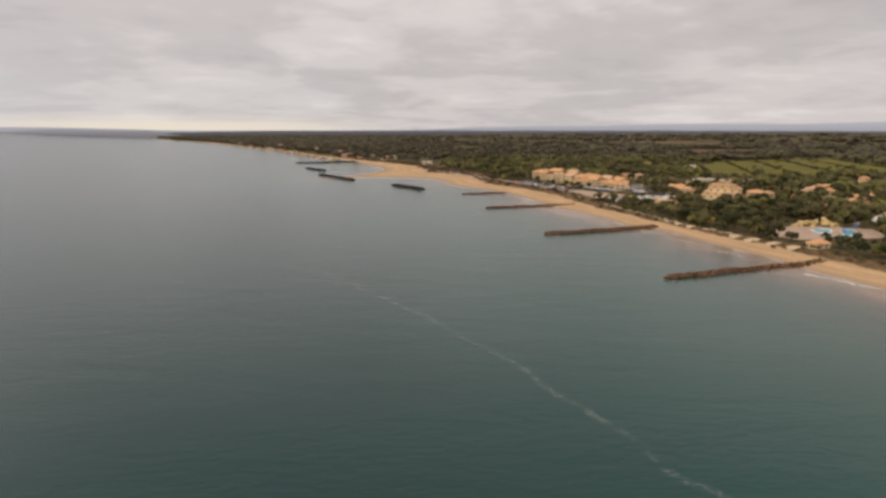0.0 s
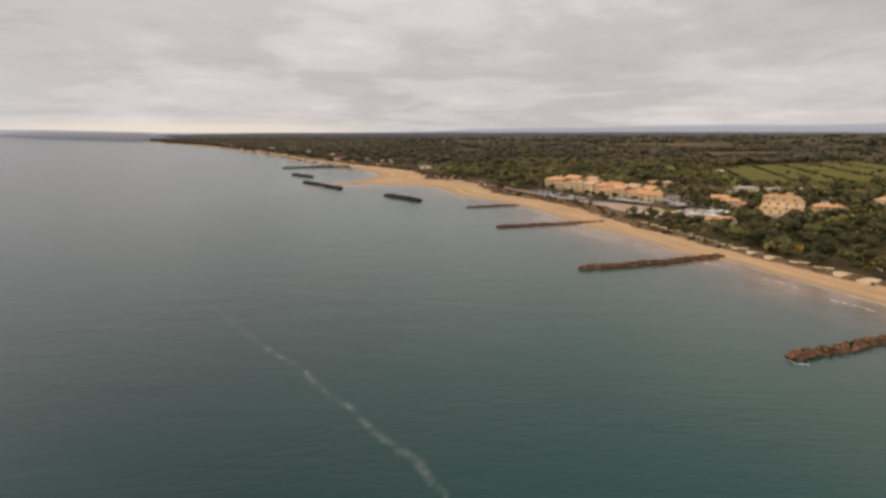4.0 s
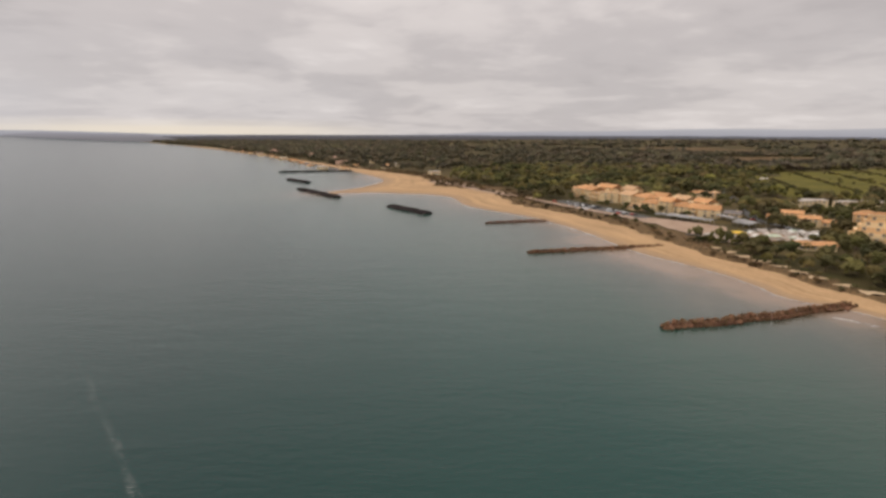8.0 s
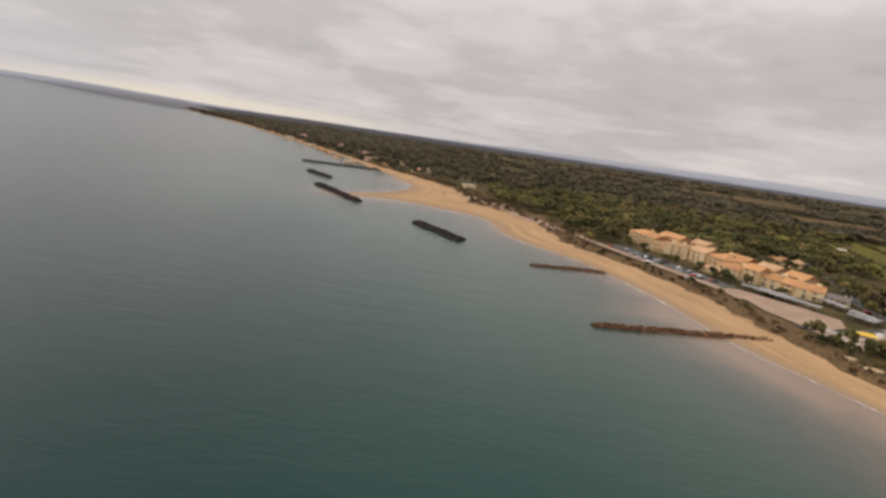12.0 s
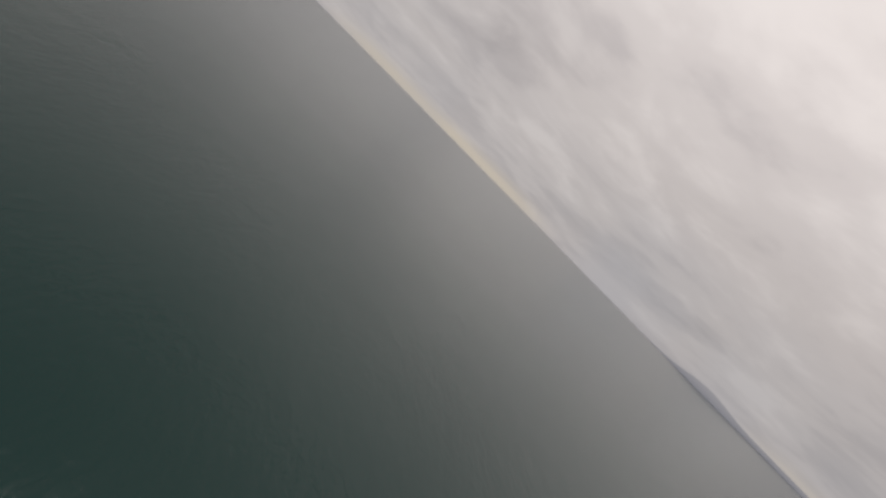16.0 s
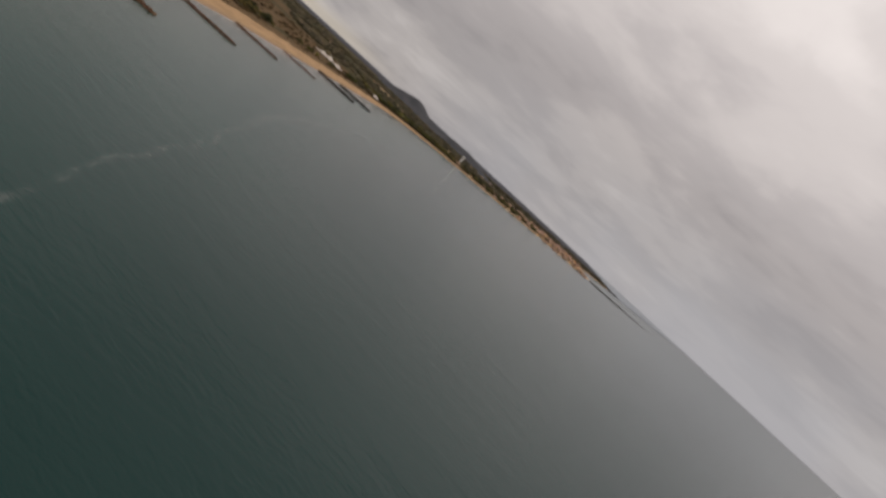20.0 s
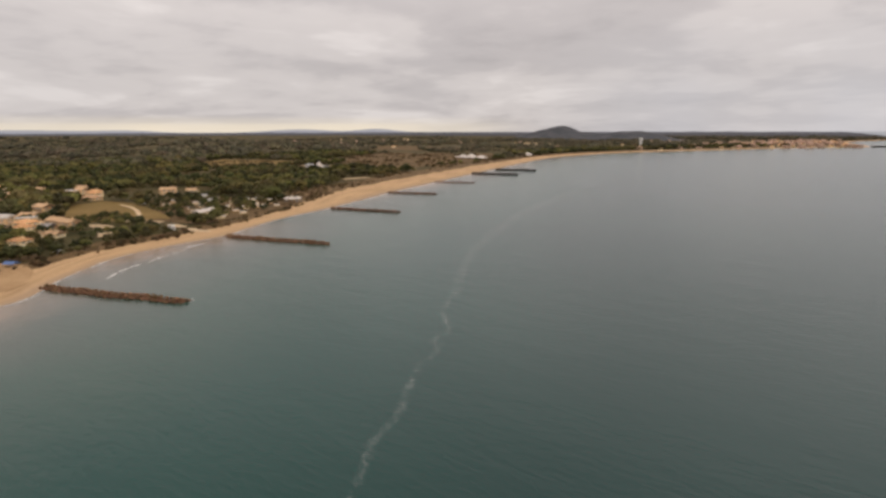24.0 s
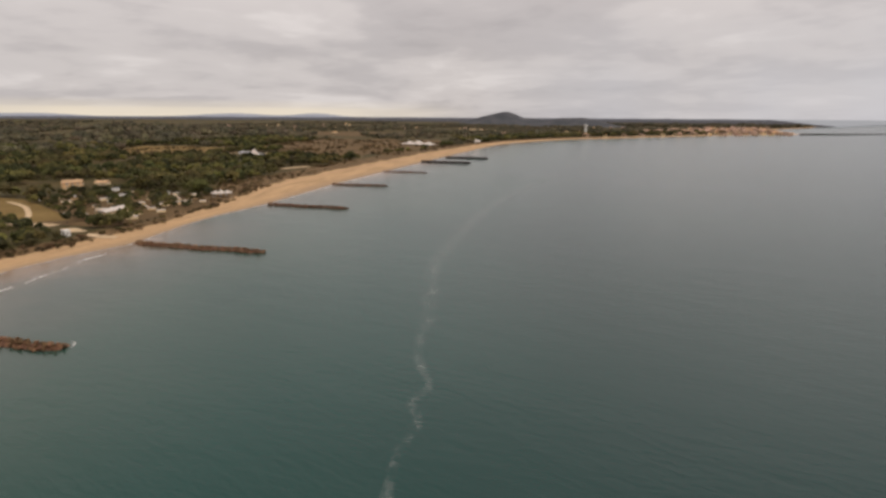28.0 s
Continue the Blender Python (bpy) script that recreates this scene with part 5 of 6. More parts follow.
def tower_block(x, y):
    t = new("water_tower")
    tagged(t, "slim white tower standing above the far trees", "tower")
    bm = bmesh.new()
    tube(bm, (0, 0, -1), (0, 0, 27), 4.2, 3.6, 16)
    part("shaft", bm, M_WHITE, t)
    bm = bmesh.new()
    tube(bm, (0, 0, 27), (0, 0, 31), 3.6, 6.5, 16)
    tube(bm, (0, 0, 31), (0, 0, 36), 6.5, 6.2, 16)
    part("tank", bm, M_WHITE, t)
    return stand(t, x, y, 0)


tower_block(662, -1800)


def sail_roof(x, y, turn, w, d, h, label):
    """A peaked white membrane roof on masts."""
    t = new("membrane_roof")
    tagged(t, label, "tent")
    n, m = 24, 10
    vs = []
    for i in range(n + 1):
        for j in range(m + 1):
            u, v = i / n * 2 - 1, j / m * 2 - 1
            peak = max(math.exp(-((u - p) ** 2) / 0.03) * q for p, q in ((-0.55, 0.7), (0.05, 1.0), (0.55, 0.75)))
            vs.append((u * w / 2 * (1 - 0.15 * v * v), v * d / 2 * (1 - 0.2 * abs(u)), 3.2 + (h - 3.2) * peak * (1 - abs(v)) + 0.8 * (1 - v * v)))
    fs = [(i * (m + 1) + j, (i + 1) * (m + 1) + j, (i + 1) * (m + 1) + j + 1, i * (m + 1) + j + 1) for i in range(n) for j in range(m)]
    part_of("canopy", mesh_from("canopy", vs, fs, M_OFFWHITE, smooth=True), M_OFFWHITE, t)
    for p, q in ((-0.55, 0.7), (0.05, 1.0), (0.55, 0.75)):
        bm = bmesh.new()
        tube(bm, (p * w / 2, 0, -0.5), (p * w / 2, 0, h * (0.4 + 0.6 * q) + 1.5), 0.35, 0.2, 8)
        part("mast", bm, M_METAL, t)
    for sx in (-0.9, -0.4, 0.2, 0.8):
        for sy in (-0.75, 0.75):
            bm = bmesh.new()
            tube(bm, (sx * w / 2, sy * d / 2, -0.5), (sx * w / 2, sy * d / 2, 3.4), 0.15, 0.12, 6)
            part("post", bm, M_METAL, t)
    return stand(t, x, y, turn)


sail_roof(718, -848, -5, 100, 36, 11, "wide white membrane roof with peaks near the far beach")
sail_roof(664, -1012, -20, 34, 20, 10, "small white tent roof near the far beach")
sail_roof(734, -408, -20, 22, 14, 13, "pointed white membrane roof over the long hall")
lane("track", [(836, -423), (756, -480), (662, -484), (586, -499)], 9.0, M_TRACK, "pale sandy road behind the coastal wood", 0.6)
patch("sand_patch", [(545, -290), (536, -330), (524, -330), (530, -285)], M_TRACK, "bare sandy ground among bushes behind the beach", "sand", 0.5, 8.0)
CLEAR += [(800, -450, 30), (756, -480, 26), (710, -482, 26), (662, -484, 26), (620, -492, 26), (586, -499, 22), (520, -310, 24)]
sail_roof(384, -90, 60, 17, 9, 5.0, "white beach restaurant awning above the sand")
CLEAR += [(718, -848, 52), (664, -1012, 20), (734, -408, 16), (384, -90, 14)]


# ---- the pool garden ----
def pool(pts, label):
    t = new("swimming_pool")
    tagged(t, label, "pool", "swimming pools")
    p = smooth_line(np.array(pts + pts[:1], float))[:-1]
    mid = p.mean(0)
    z = ground_z(*mid) + 0.55
    t.location = (*mid, z)
    bm = bmesh.new()
    outer = [bm.verts.new((*((q - mid) * 1.06), 0.12)) for q in p]
    inner = [bm.verts.new((*((q - mid) * 0.98), 0.12)) for q in p]
    foot = [bm.verts.new((*((q - mid) * 1.06), -0.5)) for q in p]
    n = len(p)
    for i in range(n):
        k = (i + 1) % n
        bm.faces.new((outer[i], outer[k], inner[k], inner[i]))
        bm.faces.new((foot[i], foot[k], outer[k], outer[i]))
    part("coping", bm, M_WHITE, t)
    bm = bmesh.new()
    bm.faces.new([bm.verts.new((*((q - mid) * 0.985), 0.04)) for q in p])
    part("water", bm, M_POOL, t, "bright blue pool water")
    return t


pool([(247, 372), (262, 374), (252, 358), (241, 358)], "irregular bright blue swimming pool with pale edge")
pool([(266, 370), (276, 369), (260, 348), (253, 350)], "second bright blue swimming pool with pale edge")


def water_slide(x, y, turn, colour, label):
    t = new("water_slide")
    tagged(t, label, "slide", "water slides")
    bm = bmesh.new()
    pts = [Vector((10 * k / 12 - 2, 2.4 * math.sin(k * 0.55), 5.2 * (1 - k / 12) ** 1.2 + 0.5)) for k in range(13)]
    for a, b in zip(pts[:-1], pts[1:]):
        d = (b - a).to_2d()
        nx, ny = -d.y / d.length * 0.6, d.x / d.length * 0.6
        v = [bm.verts.new(p) for p in ((a.x - nx, a.y - ny, a.z + 0.45), (a.x, a.y, a.z), (a.x + nx, a.y + ny, a.z + 0.45), (b.x - nx, b.y - ny, b.z + 0.45), (b.x, b.y, b.z), (b.x + nx, b.y + ny, b.z + 0.45))]
        bm.faces.new((v[0], v[3], v[4], v[1]))
        bm.faces.new((v[1], v[4], v[5], v[2]))
    part("chute", bm, colour, t)
    part("platform", boxes((-4.2, -2, -1.2, 1.2, 5.3, 5.5), (-4.2, -4.1, -1.2, 1.2, 5.5, 6.4)), M_METAL, t)
    for px, py in ((-4, -1), (-4, 1), (-2.2, -1), (-2.2, 1), (2, 1.9), (5, -0.8)):
        bm = bmesh.new()
        tube(bm, (px, py, -0.3), (px, py, 5.3 if px < 0 else 2.2), 0.12, 0.12, 6)
        part("post", bm, M_METAL, t)
    return stand(t, x, y, turn, 0.4)


water_slide(268, 362, 200, M_BLUE, "blue water slide beside the swimming pool")


def rockery(x, y, turn, w, h, label):
    rr = random.Random(int(x))
    items = []
    for k in range(70):
        u, v = rr.uniform(-1, 1), rr.uniform(-1, 1)
        z = h * max(0, 1 - abs(u) ** 2 * 0.8 - abs(v) * 0.8) * (0.7 + 0.3 * math.sin(u * 7))
        vv, f = ROCK_TRIS[rr.randrange(9)]
        items.append((turned(vv, rr, rr.uniform(1.4, 2.4)) + (u * w / 2, v * w / 6, z), f))
    ob = new("rockery", joined("rockery", items, M_YELLOW))
    tagged(ob, label, "rockery")
    return stand(ob, x, y, turn)


rockery(260, 385, 5, 34, 6.0, "ochre artificial rock mound behind the pools")
sail_roof(309, 394, 10, 20, 12, 6, "white tent roof in the pool garden")
CLEAR += [(260, 385, 14), (309, 394, 10)]


# ---- stalls, canopies, cars, camp site ----
def stall(cloth, label, w=6.0, d=4.0):
    t = new("market_stall")
    tagged(t, label, "stall", "market stalls")
    bm = bmesh.new()
    roof_shape(bm, w, d, 2.4, 1.0, "hip", 0.3)
    part("canopy", bm, cloth, t)
    for sx in (-1, 1):
        for sy in (-1, 1):
            bm = bmesh.new()
            tube(bm, (sx * w * 0.46, sy * d * 0.46, -0.3), (sx * w * 0.46, sy * d * 0.46, 2.45), 0.06, 0.06, 6)
            part("pole", bm, M_METAL, t)
    part("counter", boxes((-w * 0.4, w * 0.4, -d * 0.42, -d * 0.28, 0.0, 0.9)), M_WHITE, t)
    return t


STALLS = [stall(M_WHITE, "market stall with a white canopy"), stall(M_YCLOTH, "market stall with a bright yellow canopy", 9, 5), stall(M_GCLOTH, "market stall with a pale green canopy", 7, 5), stall(M_OFFWHITE, "market stall with a worn grey-white canopy", 6, 5)]
stall_rng = random.Random(77)
MARKET = [(148, 528), (168, 536), (180, 545), (194, 551), (204, 562), (218, 555), (240, 553), (238, 540), (218, 524), (206, 508), (192, 504), (174, 513), (158, 519)]
stall_spots = [(178, 538, 1)]
while len(stall_spots) < 92:
    sx, sy = stall_rng.uniform(146, 242), stall_rng.uniform(502, 564)
    if inside(sx, sy, MARKET) and all((sx - a) ** 2 + (sy - b) ** 2 > 3.9 ** 2 for a, b, _ in stall_spots):
        stall_spots.append((sx, sy, stall_rng.choice((3, 3, 3, 3, 2, 3, 0, 3, 3))))
seen_kind = set()
for x, y, k in stall_spots:
    if k in seen_kind:
        again(STALLS[k], x, y, stall_rng.uniform(-40, 20), stall_rng.uniform(0.4, 0.62))
    else:
        seen_kind.add(k)
        stand(STALLS[k], x, y, -15)


def canopy(x, y, turn, w, d):
    t = new("shade_roof")
    tagged(t, "long grey curved shade roof on posts", "shelter", "shade roofs by the square")
    vs = [(u * w / 2, v * d / 2, 3.0 + 0.7 * (1 - v * v) + 0.15 * math.sin(u * 9)) for u in np.linspace(-1, 1, 17) for v in np.linspace(-1, 1, 7)]
    fs = [(i * 7 + j, (i + 1) * 7 + j, (i + 1) * 7 + j + 1, i * 7 + j + 1) for i in range(16) for j in range(6)]
    part_of("cover", mesh_from("cover", vs, fs, M_GREY, smooth=True), M_GREY, t)
    for sx in (-0.9, -0.3, 0.3, 0.9):
        for sy in (-0.9, 0.9):
            bm = bmesh.new()
            tube(bm, (sx * w / 2, sy * d / 2, -0.3), (sx * w / 2, sy * d / 2, 3.15), 0.09, 0.09, 6)
            part("post", bm, M_METAL, t)
    return stand(t, x, y, turn)


canopy(164, 608, -56, 30, 6)
canopy(176, 594, -56, 26, 6)
canopy(171, 608, -56, 22, 5)
canopy(203, 604, -78, 20, 6)
canopy(206, 580, -80, 20, 7)
canopy(199, 573, -70, 16, 5)
CLEAR += [(164, 608, 12), (176, 594, 12)]


def car(paint, label):
    t = new("car")
    tagged(t, label, "car", "parked cars")
    bm = bmesh.new()
    prof = [(-2.1, 0.3), (-2.15, 0.75), (-1.2, 0.9), (-0.6, 1.42), (0.9, 1.42), (1.6, 0.95), (2.1, 0.85), (2.15, 0.3)]
    sides = [[bm.verts.new((x, s * (0.85 if z < 1 else 0.68), z)) for x, z in prof] for s in (-1, 1)]
    n = len(prof)
    bm.faces.new(sides[0])
    bm.faces.new(sides[1][::-1])
    for i in range(n):
        bm.faces.new((sides[0][(i + 1) % n], sides[0][i], sides[1][i], sides[1][(i + 1) % n]))
    body = part("body", bm, paint, t)
    part("window", boxes((-0.75, 1.15, -0.79, 0.79, 0.98, 1.3)), M_GLASS, body, "dark car glass")
    for x in (-1.3, 1.3):
        for y in (-0.8, 0.8):
            bm = bmesh.new()
            tube(bm, (x, y - 0.1, 0.32), (x, y + 0.1, 0.32), 0.32, 0.32, 12)
            part("wheel", bm, M_TYRE, t)
    return t


M_CARS = [surface("white_car_paint", (0.72, 0.72, 0.72), (0.78, 0.78, 0.78), 0.5, 3, 0.3, 0, 0.01), surface("silver_car_paint", (0.35, 0.36, 0.37), (0.42, 0.43, 0.44), 0.5, 3, 0.3, 0, 0.01),
          surface("dark_car_paint", (0.03, 0.03, 0.035), (0.05, 0.05, 0.06), 0.5, 3, 0.25, 0, 0.01), surface("red_car_paint", (0.35, 0.03, 0.02), (0.42, 0.05, 0.03), 0.5, 3, 0.3, 0, 0.01)]
CARS = [car(M_CARS[0], "white hatchback parked behind the dunes"), car(M_CARS[1], "silver hatchback parked behind the dunes"), car(M_CARS[2], "dark hatchback parked behind the dunes"), car(M_CARS[3], "red hatchback parked behind the dunes")]
car_rng = random.Random(3)
bays = []
for row, (ax, ay, bx, by) in enumerate(((93, 712, 128, 610), (101, 716, 137, 614), (108, 718, 143, 618))):
    n = 30
    for k in range(n):
        if car_rng.random() < 0.34:
            bays.append((ax + (bx - ax) * k / n, ay + (by - ay) * k / n, 18 + car_rng.uniform(-3, 3) + 180 * car_rng.randrange(2)))
for x, y in ((226, 566), (229, 575), (222, 604), (236, 632), (420, 133), (470, 113), (330, 168), (299, 133), (304, 131), (222, 556)):
    bays.append((x, y, car_rng.uniform(0, 180)))
used_cars = set()
for x, y, turn in bays:
    k = car_rng.choice((0, 0, 1, 1, 1, 2, 2, 3))
    if k in used_cars:
        ob = again(CARS[k], x, y, turn)
        ob.location.z += 0.45
    else:
        used_cars.add(k)
        stand(CARS[k], x, y, turn, 0.45)


def mobile_home(w, d, walls, roof, label):
    t = new("mobile_home")
    tagged(t, label, "mobile home", "mobile homes on the camp site")
    part("body", boxes((-w / 2, w / 2, -d / 2, d / 2, 0.35, 2.7)), walls, t)
    bm = bmesh.new()
    roof_shape(bm, w, d, 2.72, 0.55, "gable", 0.15)
    part("roof", bm, roof, t)
    for x in (-w * 0.3, w * 0.05, w * 0.34):
        put("window", WIN, t, x, -d / 2, 1.2, 0)
    part("door", boxes((w * 0.16, w * 0.16 + 0.75, -d / 2 - 0.04, -d / 2 + 0.01, 0.4, 2.35)), M_DOOR, t)
    for x in (-w * 0.35, w * 0.35):
        part("support", boxes((x - 0.3, x + 0.3, -d * 0.4, d * 0.4, -0.4, 0.34)), M_GREY, t)
    return t


HOMES = [mobile_home(8.4, 3.8, M_CREAM, M_OFFWHITE, "cream mobile home with a shallow off-white roof"), mobile_home(7.2, 3.4, M_PEACH, M_OFFWHITE, "beige mobile home with a pale roof"), mobile_home(6.0, 2.4, M_WHITE, M_GREY, "small white caravan with a grey roof")]
camp = [(491, -13), (467, -16), (444, -26), (494, -61), (470, -60), (447, -37), (364, 3), (360, -5), (369, -21), (380, -37), (437, -76), (425, -76), (378, -46), (381, -57), (407, -82), (382, -24), (420, -50),
        (402, -12), (394, 2), (412, -4), (424, -20), (400, -30), (436, -6), (452, -2), (458, -48), (400, -62), (392, -70), (372, -64), (384, 18), (398, 22), (478, -36), (484, 2),
        (346, 6), (412, -66), (356, -20)]
placed_homes = set()
for k, (x, y) in enumerate(camp):
    j = (0, 1, 0, 2)[(k * 5 + k // 7) % 4]
    turn = 65 + rng.uniform(-14, 14) + 90 * (k % 5 == 0)
    if j not in placed_homes:
        placed_homes.add(j)
        stand(HOMES[j], x, y, turn)
    else:
        again(HOMES[j], x, y, turn, rng.uniform(0.55, 0.85))
    CLEAR.append((x, y, 4.5))
stand(house("camp_building", 22, 8, 1, "gable", M_CREAM, M_OFFWHITE, "long pale camp building near the dune", 1.4, 4.0, "window", False, "building"), 378, 2, 115)
stand(house("beach_hut", 3.2, 2.6, 1, "flat", M_WHITE, M_WHITE, "small white hut on the edge of the dune", 1.0, 3.0, "window", False, "hut"), 325, 55, 110)
CLEAR += [(378, 2, 10), (325, 55, 4)]


def blue_tent(x, y):
    t = new("tarpaulin")
    tagged(t, "blue tarpaulin shelter behind the dune", "tent")
    bm = bmesh.new()
    roof_shape(bm, 6, 4.5, 2.2, 0.9, "gable", 0.2)
    part("cover", bm, M_BLUE, t)
    for sx in (-2.8, 2.8):
        for sy in (-2, 2):
            bm = bmesh.new()
            tube(bm, (sx, sy, -0.3), (sx, sy, 2.15), 0.06, 0.06, 6)
            part("pole", bm, M_METAL, t)
    return stand(t, x, y, 30)


blue_tent(283, 158)
CLEAR.append((283, 158, 5))


def street_lamp():
    t = new("street_lamp")
    tagged(t, "slim grey street lamp on the square", "street lamp", "street lamps by the square")
    bm = bmesh.new()
    tube(bm, (0, 0, -0.4), (0, 0, 7.5), 0.1, 0.06, 8)
    part("pole", bm, M_METAL, t)
    bm = bmesh.new()
    tube(bm, (0, 0, 7.4), (1.2, 0, 7.7), 0.05, 0.04, 6)
    part("arm", bm, M_METAL, t)
    part("lamp_head", boxes((0.9, 1.6, -0.14, 0.14, 7.6, 7.75)), M_GREY, t)
    return t


LAMP = street_lamp()
for k, (x, y) in enumerate(((171, 557), (190, 568), (212, 580), (210, 564), (140, 600), (122, 640), (108, 680), (160, 560), (200, 548))):
    stand(LAMP, x, y, 40) if k == 0 else again(LAMP, x, y, 40 + 50 * k)

# ---- planting: single trees near the beach, woods behind ----
PINES_A = [(152, 506), (159, 468), (168, 430), (174, 400), (188, 365), (198, 338), (212, 330), (232, 392), (286, 400), (300, 440), (296, 500), (250, 492), (226, 490), (200, 486)]
spots = []


def scatter(n, kind_of, test, x0, x1, y0, y1, gap):
    made, tries = 0, 0
    while made < n and tries < n * 30:
        tries += 1
        x, y = rng.uniform(x0, x1), rng.uniform(y0, y1)
        if not test(x, y) or any((x - a) ** 2 + (y - b) ** 2 < gap * gap for a, b in spots):
            continue
        spots.append((x, y))
        kind, size = kind_of()
        plant(kind, x, y, size)
        made += 1


def widths_in(x, y):
    return shore_at(x, y)[1]


scatter(105, lambda: (rng.choice(("pine", "pine", "tamarisk", "tall")), rng.uniform(0.8, 1.15)), lambda x, y: inside(x, y, PINES_A) and free(x, y, 1), 145, 305, 325, 512, 5.2)
scatter(24, lambda: (rng.choice(("tamarisk", "pine")), rng.uniform(0.55, 0.85)), lambda x, y: abs((x - 112) * 0.909 + (y - 760) * 0.4 - 0) < 60 and inside(x, y, [(112, 780), (128, 702), (146, 672), (166, 632), (186, 606), (180, 600), (158, 628), (138, 664), (118, 704), (104, 776)]), 100, 190, 598, 782, 4.5)
scatter(28, lambda: (rng.choice(("pine", "tall", "tamarisk")), rng.uniform(0.75, 1.1)), lambda x, y: inside(x, y, [(203, 330), (212, 298), (225, 262), (300, 250), (330, 330), (300, 372), (262, 332), (216, 326)]) and free(x, y, 2) and widths_in(x, y) > 1.4, 200, 335, 245, 375, 6.5)
scatter(85, lambda: (rng.choice(("pine", "tall", "tamarisk", "tamarisk")), rng.uniform(0.7, 1.1)), lambda x, y: widths_in(x, y) > 1.45 and x < 480 and free(x, y, 2), 240, 480, 60, 262, 6.5)
scatter(52, lambda: (rng.choice(("pine", "tamarisk", "tamarisk")), rng.uniform(0.6, 1.0)), lambda x, y: inside(x, y, OPEN[-1]) and all((x - cx) ** 2 + (y - cy) ** 2 > (r - 0.6) ** 2 for cx, cy, r in CLEAR), 325, 520, -95, 50, 4.2)
scatter(70, lambda: (rng.choice(("bush", "bush", "bush2")), rng.uniform(0.6, 1.2)), lambda x, y: 1.05 < widths_in(x, y) < 1.7 and not inside(x, y, OPEN[-3]) and not (505 < y < 640 and x > 140) and not (298 < y < 508 and x > np.interp(y, CLEAR_Y, CLEAR_X) - 5), 60, 330, -60, 740, 4.0)
for x, y in ((189, 389), (193, 391)):
    plant("gold", x, y, 0.8)


def woods(name, n, test, x0, x1, y0, y1, clumps, size, high, mat, label, seed):
    """A far wood or thicket: crowns of leaf clumps on bare stems, too many to count."""
    g = np.random.RandomState(seed)
    xs, ys = g.uniform(x0, x1, n * 3), g.uniform(y0, y1, n * 3)
    ok = test(xs, ys)
    xs, ys = xs[ok][:n], ys[ok][:n]
    keep = [name in ("vine_row", "bushes") or seed in (33, 35, 37, 47) or free(x, y, size * 0.5, name == "hedge") for x, y in zip(xs, ys)]
    xs, ys = xs[keep], ys[keep]
    zs = land_height(xs, ys)
    k = len(xs)
    base = [clump(random.Random(seed * 100 + i), 0.75) for i in range(12)]
    cv = np.array([b[0] for b in base])
    cf = base[0][1]
    pick = g.randint(0, 12, (k, clumps))
    scale = size * np.exp(g.normal(0, 0.3, (k, 1))).clip(0.55, 1.75)
    tall = high * (0.55 + 0.45 * scale / size) * g.uniform(0.85, 1.15, (k, 1))
    big = scale * g.uniform(0.34, 0.56, (k, clumps))
    # clumps spread evenly over a dome, the first ones on its top
    order = (np.arange(clumps)[None] + g.uniform(0, 1, (k, clumps))) / clumps
    a = np.arange(clumps)[None] * 2.4 + g.uniform(0, 6.283, (k, 1)) + g.uniform(-0.4, 0.4, (k, clumps))
    r = scale * 0.82 * np.sqrt(order) * g.uniform(0.85, 1.12, (k, clumps))
    cx, cy = xs[:, None] + r * np.cos(a), ys[:, None] + r * np.sin(a)
    cz = zs[:, None] + tall * (0.36 + 0.5 * np.sqrt(np.clip(1 - order ** 1.3, 0, 1)) + g.uniform(-0.06, 0.06, (k, clumps)))
    v = cv[pick] * big[..., None, None] + np.stack([cx, cy, cz], -1)[:, :, None, :]
    tone = np.repeat(g.uniform(0, 1, k), clumps * 6)
    verts = v.reshape(-1, 3)
    faces = (cf[None] + (np.arange(k * clumps) * 6)[:, None, None]).reshape(-1, 3)
    ob = new(name, mesh_from(name, verts, faces, mat, {"tree": tone}))
    return tagged(ob, label, "wood", kind="stuff")


def fbm(x, y, s, seed):
    return np.array([noise.noise(Vector((a * s, b * s, seed))) for a, b in zip(x, y)])


def wood_near(x, y):
    sd, b = from_shore(x, y)
    return (b > 1.6) & (sd < 900) & (fbm(x, y, 0.008, 3.0) > -0.32)


woods("woodland", 5200, lambda x, y: wood_near(x, y) & ~((x > 140) & (x < 480) & (y > 60) & (y < 512) & (from_shore(x, y)[0] < 110)), 0, 900, 40, 1250, 12, 4.6, 9.0, M_LEAF5, "mixed dark green wood behind the houses", 3)
woods("woodland", 4600, wood_near, 300, 1300, -900, 60, 12, 4.6, 8.5, M_LEAF3, "mixed dark green wood behind the camp site", 4)
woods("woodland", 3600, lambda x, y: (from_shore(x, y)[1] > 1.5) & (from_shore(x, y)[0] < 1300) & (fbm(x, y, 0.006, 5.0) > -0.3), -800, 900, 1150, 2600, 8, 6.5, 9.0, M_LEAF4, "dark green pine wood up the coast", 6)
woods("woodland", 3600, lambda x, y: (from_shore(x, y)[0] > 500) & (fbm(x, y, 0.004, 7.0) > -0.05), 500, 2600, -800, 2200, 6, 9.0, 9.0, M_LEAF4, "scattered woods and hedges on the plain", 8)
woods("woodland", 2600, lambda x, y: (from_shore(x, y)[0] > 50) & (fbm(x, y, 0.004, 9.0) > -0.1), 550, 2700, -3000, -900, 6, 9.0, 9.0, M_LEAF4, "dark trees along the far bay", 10)
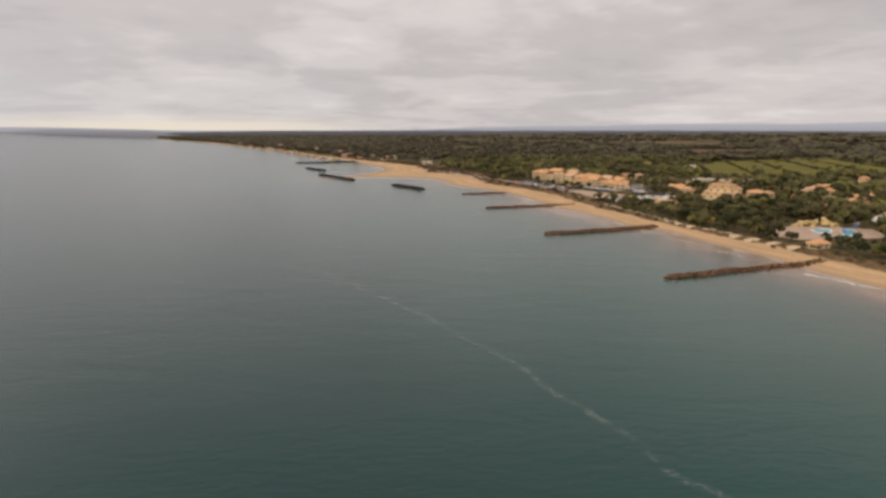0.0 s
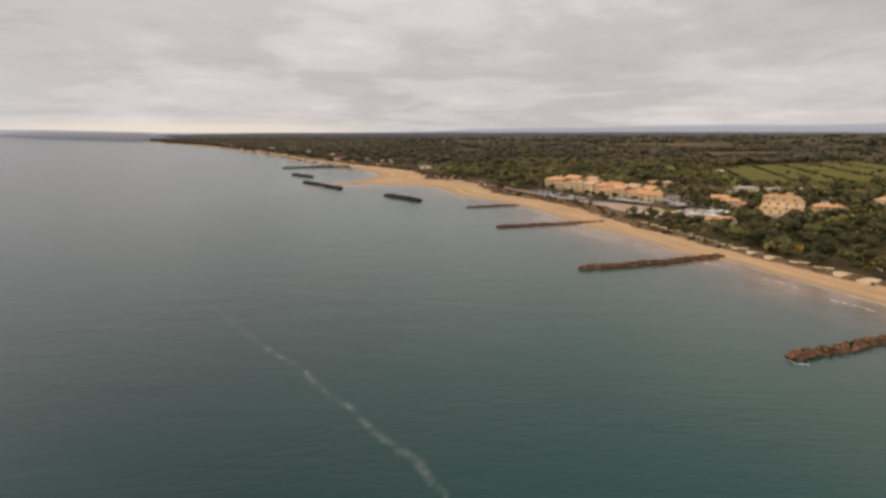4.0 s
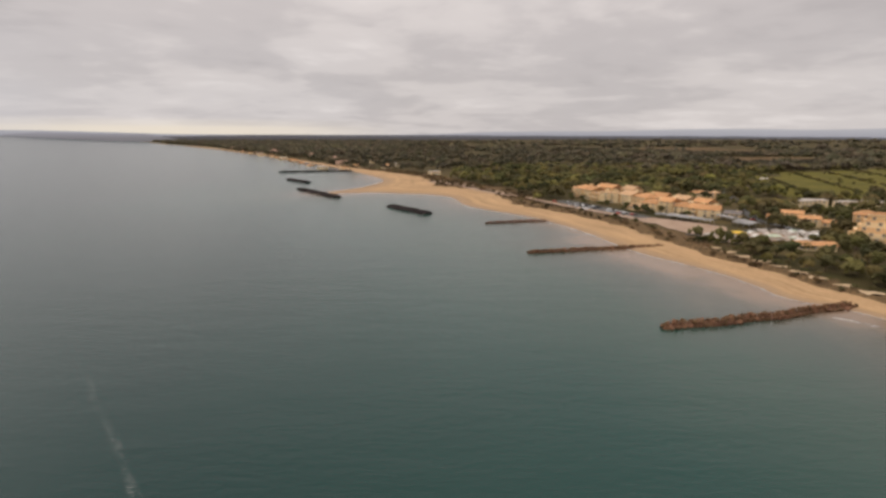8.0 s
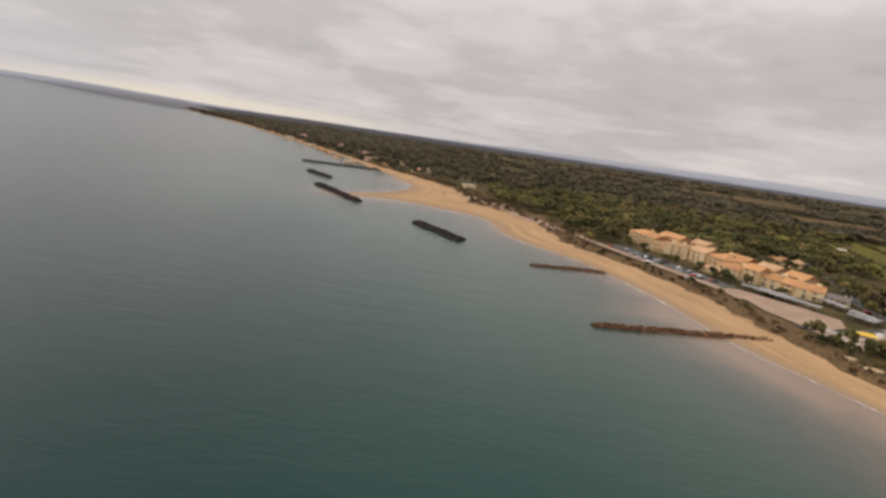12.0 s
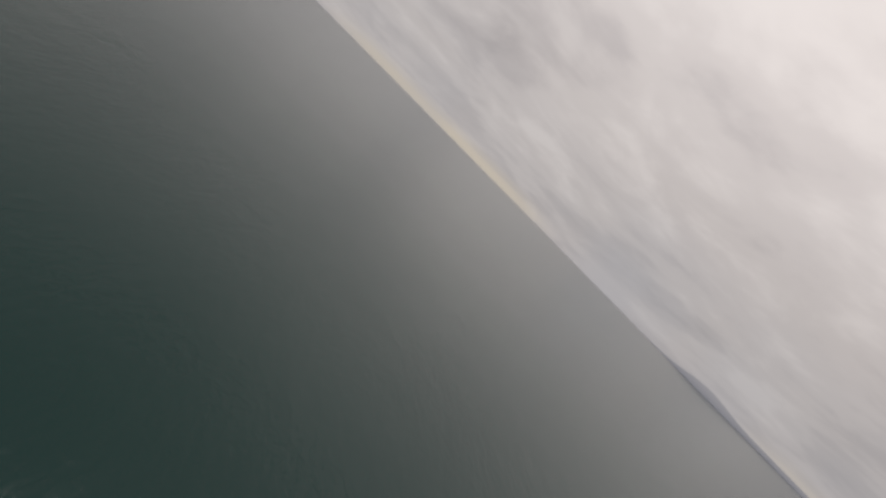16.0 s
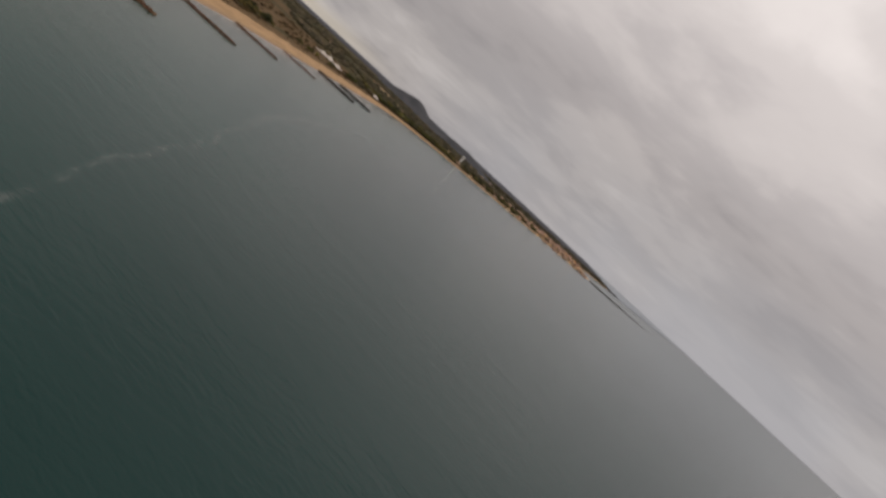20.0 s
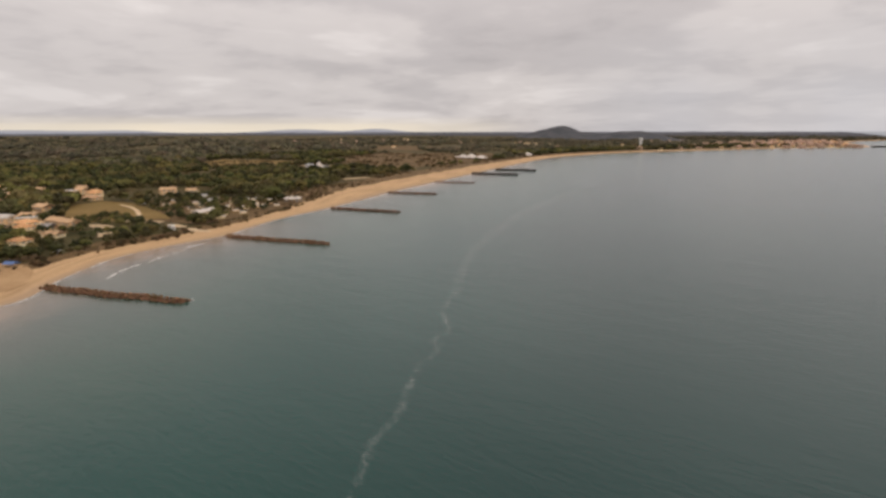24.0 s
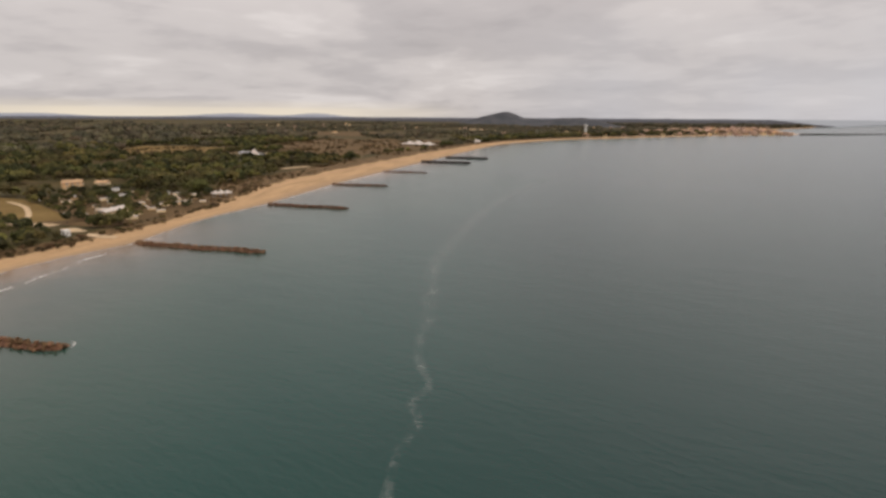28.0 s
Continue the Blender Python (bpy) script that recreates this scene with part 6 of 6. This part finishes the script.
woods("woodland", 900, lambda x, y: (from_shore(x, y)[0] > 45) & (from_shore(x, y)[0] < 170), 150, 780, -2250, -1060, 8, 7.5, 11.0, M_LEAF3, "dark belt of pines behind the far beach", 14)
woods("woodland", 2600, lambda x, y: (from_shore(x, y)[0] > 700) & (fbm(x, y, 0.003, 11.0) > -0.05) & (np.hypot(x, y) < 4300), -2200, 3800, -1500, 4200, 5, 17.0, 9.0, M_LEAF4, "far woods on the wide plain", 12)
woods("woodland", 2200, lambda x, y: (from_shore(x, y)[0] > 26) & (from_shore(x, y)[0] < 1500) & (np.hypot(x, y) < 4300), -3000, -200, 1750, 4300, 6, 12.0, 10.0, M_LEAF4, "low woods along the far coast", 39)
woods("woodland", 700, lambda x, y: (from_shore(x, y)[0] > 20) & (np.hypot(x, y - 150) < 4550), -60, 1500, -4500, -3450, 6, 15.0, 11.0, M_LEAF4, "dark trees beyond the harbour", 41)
woods("garden_trees", 2100, lambda x, y: (from_shore(x, y)[1] > 1.6) & (fbm(x, y, 0.03, 2.0) > -0.25), 225, 700, 20, 300, 14, 2.7, 6.0, M_LEAF3, "dark green garden trees and hedges between the houses", 21)
woods("garden_trees", 700, lambda x, y: (from_shore(x, y)[1] > 1.5), 150, 480, 300, 640, 14, 2.6, 6.0, M_LEAF5, "dark green garden trees round the hotel and villas", 23)
woods("vine_row", 4400, lambda x, y: (np.abs((x * 0.94 - y * 0.34) % 58 - 29) < 2.5), 350, 860, 620, 1250, 6, 2.2, 3.0, M_LEAF5, "dark hedges and tree rows between the vineyards", 27)
woods("hedge", 420, lambda x, y: (from_shore(x, y)[0] > 34) & (fbm(x, y, 0.05, 4.0) > -0.1), 330, 520, -95, 50, 12, 2.0, 4.5, M_LEAF3, "hedges and small trees on the camp site", 25)
woods("bushes", 1300, lambda x, y: (from_shore(x, y)[1] > 1.3) & (fbm(x, y, 0.016, 14.0) > 0.0), 430, 1150, -1050, -330, 5, 2.6, 2.2, M_SCRUB, "sparse bushes on the heath behind the wood", 29)
woods("bushes", 420, lambda x, y: fbm(x, y, 0.012, 15.0) > 0.0, 430, 1600, 420, 1300, 6, 2.6, 3.2, M_LEAF3, "sparse trees and bushes in the fields", 31)
ARC = smooth_line(np.array([(412, 84), (416, 72), (421, 60), (408, 56), (391, 60), (374, 62), (352, 60), (334, 66), (322, 76), (314, 92)], float))
woods("hedge", 120, lambda x, y: np.abs(y - np.interp(x, [140, 158, 180, 198], [521, 511, 503, 493])) < 2.6, 140, 198, 488, 526, 12, 1.9, 3.6, M_LEAF3, "dark hedge before the market stalls", 47)
woods("hedge", 140, lambda x, y: np.min(np.hypot(x[:, None] - ARC[None, :, 0], y[:, None] - ARC[None, :, 1]), 1) < 6.5, 300, 430, 40, 100, 12, 1.9, 4.2, M_LEAF3, "dark curved hedge and bushes beside the meadow", 33)
woods("hedge", 62, lambda x, y: (from_shore(x, y)[1] > 1.3) & (fbm(x, y, 0.045, 6.0) > -0.02), 296, 425, 62, 128, 12, 2.3, 4.6, M_LEAF3, "dark bushes on the sandy ground behind the beach", 35)
woods("hedge", 260, lambda x, y: (np.abs(x - 1 - np.interp(y, CLEAR_Y, CLEAR_X)) < 8) & (np.abs((505 - y) % 11.6 - 5.8) > 4.0), 138, 215, 304, 508, 8, 1.2, 1.9, M_LEAF2, "low green hedges between the sand clearings", 37)
woods("scrub", 4600, lambda x, y: (from_shore(x, y)[1] > 1.02) & (from_shore(x, y)[1] < 1.75) & ~((y > 298) & (y < 508) & (x > np.interp(y, CLEAR_Y, CLEAR_X) - 5)), 0, 480, -420, 820, 6, 1.5, 1.5, M_SCRUB, "low brown-green scrub on the dunes", 16)
woods("scrub", 1500, lambda x, y: (from_shore(x, y)[1] > 0.84) & (from_shore(x, y)[1] < 1.1), 270, 420, -330, 130, 6, 1.4, 1.4, M_SCRUB, "low brown scrub along the seaward edge of the dune", 43)
woods("scrub", 1400, lambda x, y: (from_shore(x, y)[1] > 1.02) & (from_shore(x, y)[1] < 1.5), -200, 40, 640, 1300, 6, 2.0, 1.8, M_SCRUB, "low brown-green scrub on the far dunes", 18)


# ---- the hill at the end of the bay ----
def mound(name, x, y, parts, label, mat, n=56, reach=900):
    u = np.linspace(-reach, reach, n)
    gx2, gy2 = np.meshgrid(u, u, indexing="ij")
    z = sum(h * np.exp(-(((gx2 - px) / wx) ** 2) - ((gy2 - py) / wy) ** 2) for px, py, wx, wy, h in parts)
    z += np.array([9 * noise.noise(Vector((a * 0.012, b * 0.012, 1.0))) for a, b in zip(gx2.ravel(), gy2.ravel())]).reshape(z.shape) * np.clip(z / 30, 0, 1)
    ids = np.arange(n * n).reshape(n, n)
    quads = np.stack([ids[:-1, :-1], ids[1:, :-1], ids[1:, 1:], ids[:-1, 1:]], -1).reshape(-1, 4)
    ob = new(name, mesh_from(name, np.c_[gx2.ravel() + x, gy2.ravel() + y, z.ravel() - 4], quads, mat, smooth=True))
    return tagged(ob, label, "hill", kind="structure")


# woods on the hill, lifted to blue-grey: distance haze painted into the base colour
M_FARHILL = surface("hazed_wooded_hill", (0.042, 0.046, 0.053), (0.088, 0.086, 0.090), 0.012, 0.08, 0.95, 0.6, 2.0)
mound("backdrop_hill", 1800, -3430, [(-10, 0, 105, 140, 36), (110, 40, 190, 200, 34), (0, 40, 280, 240, 32), (-380, 80, 300, 220, 34), (-600, 120, 180, 180, 40)], "dark wooded hill standing over the end of the bay", M_FARHILL)
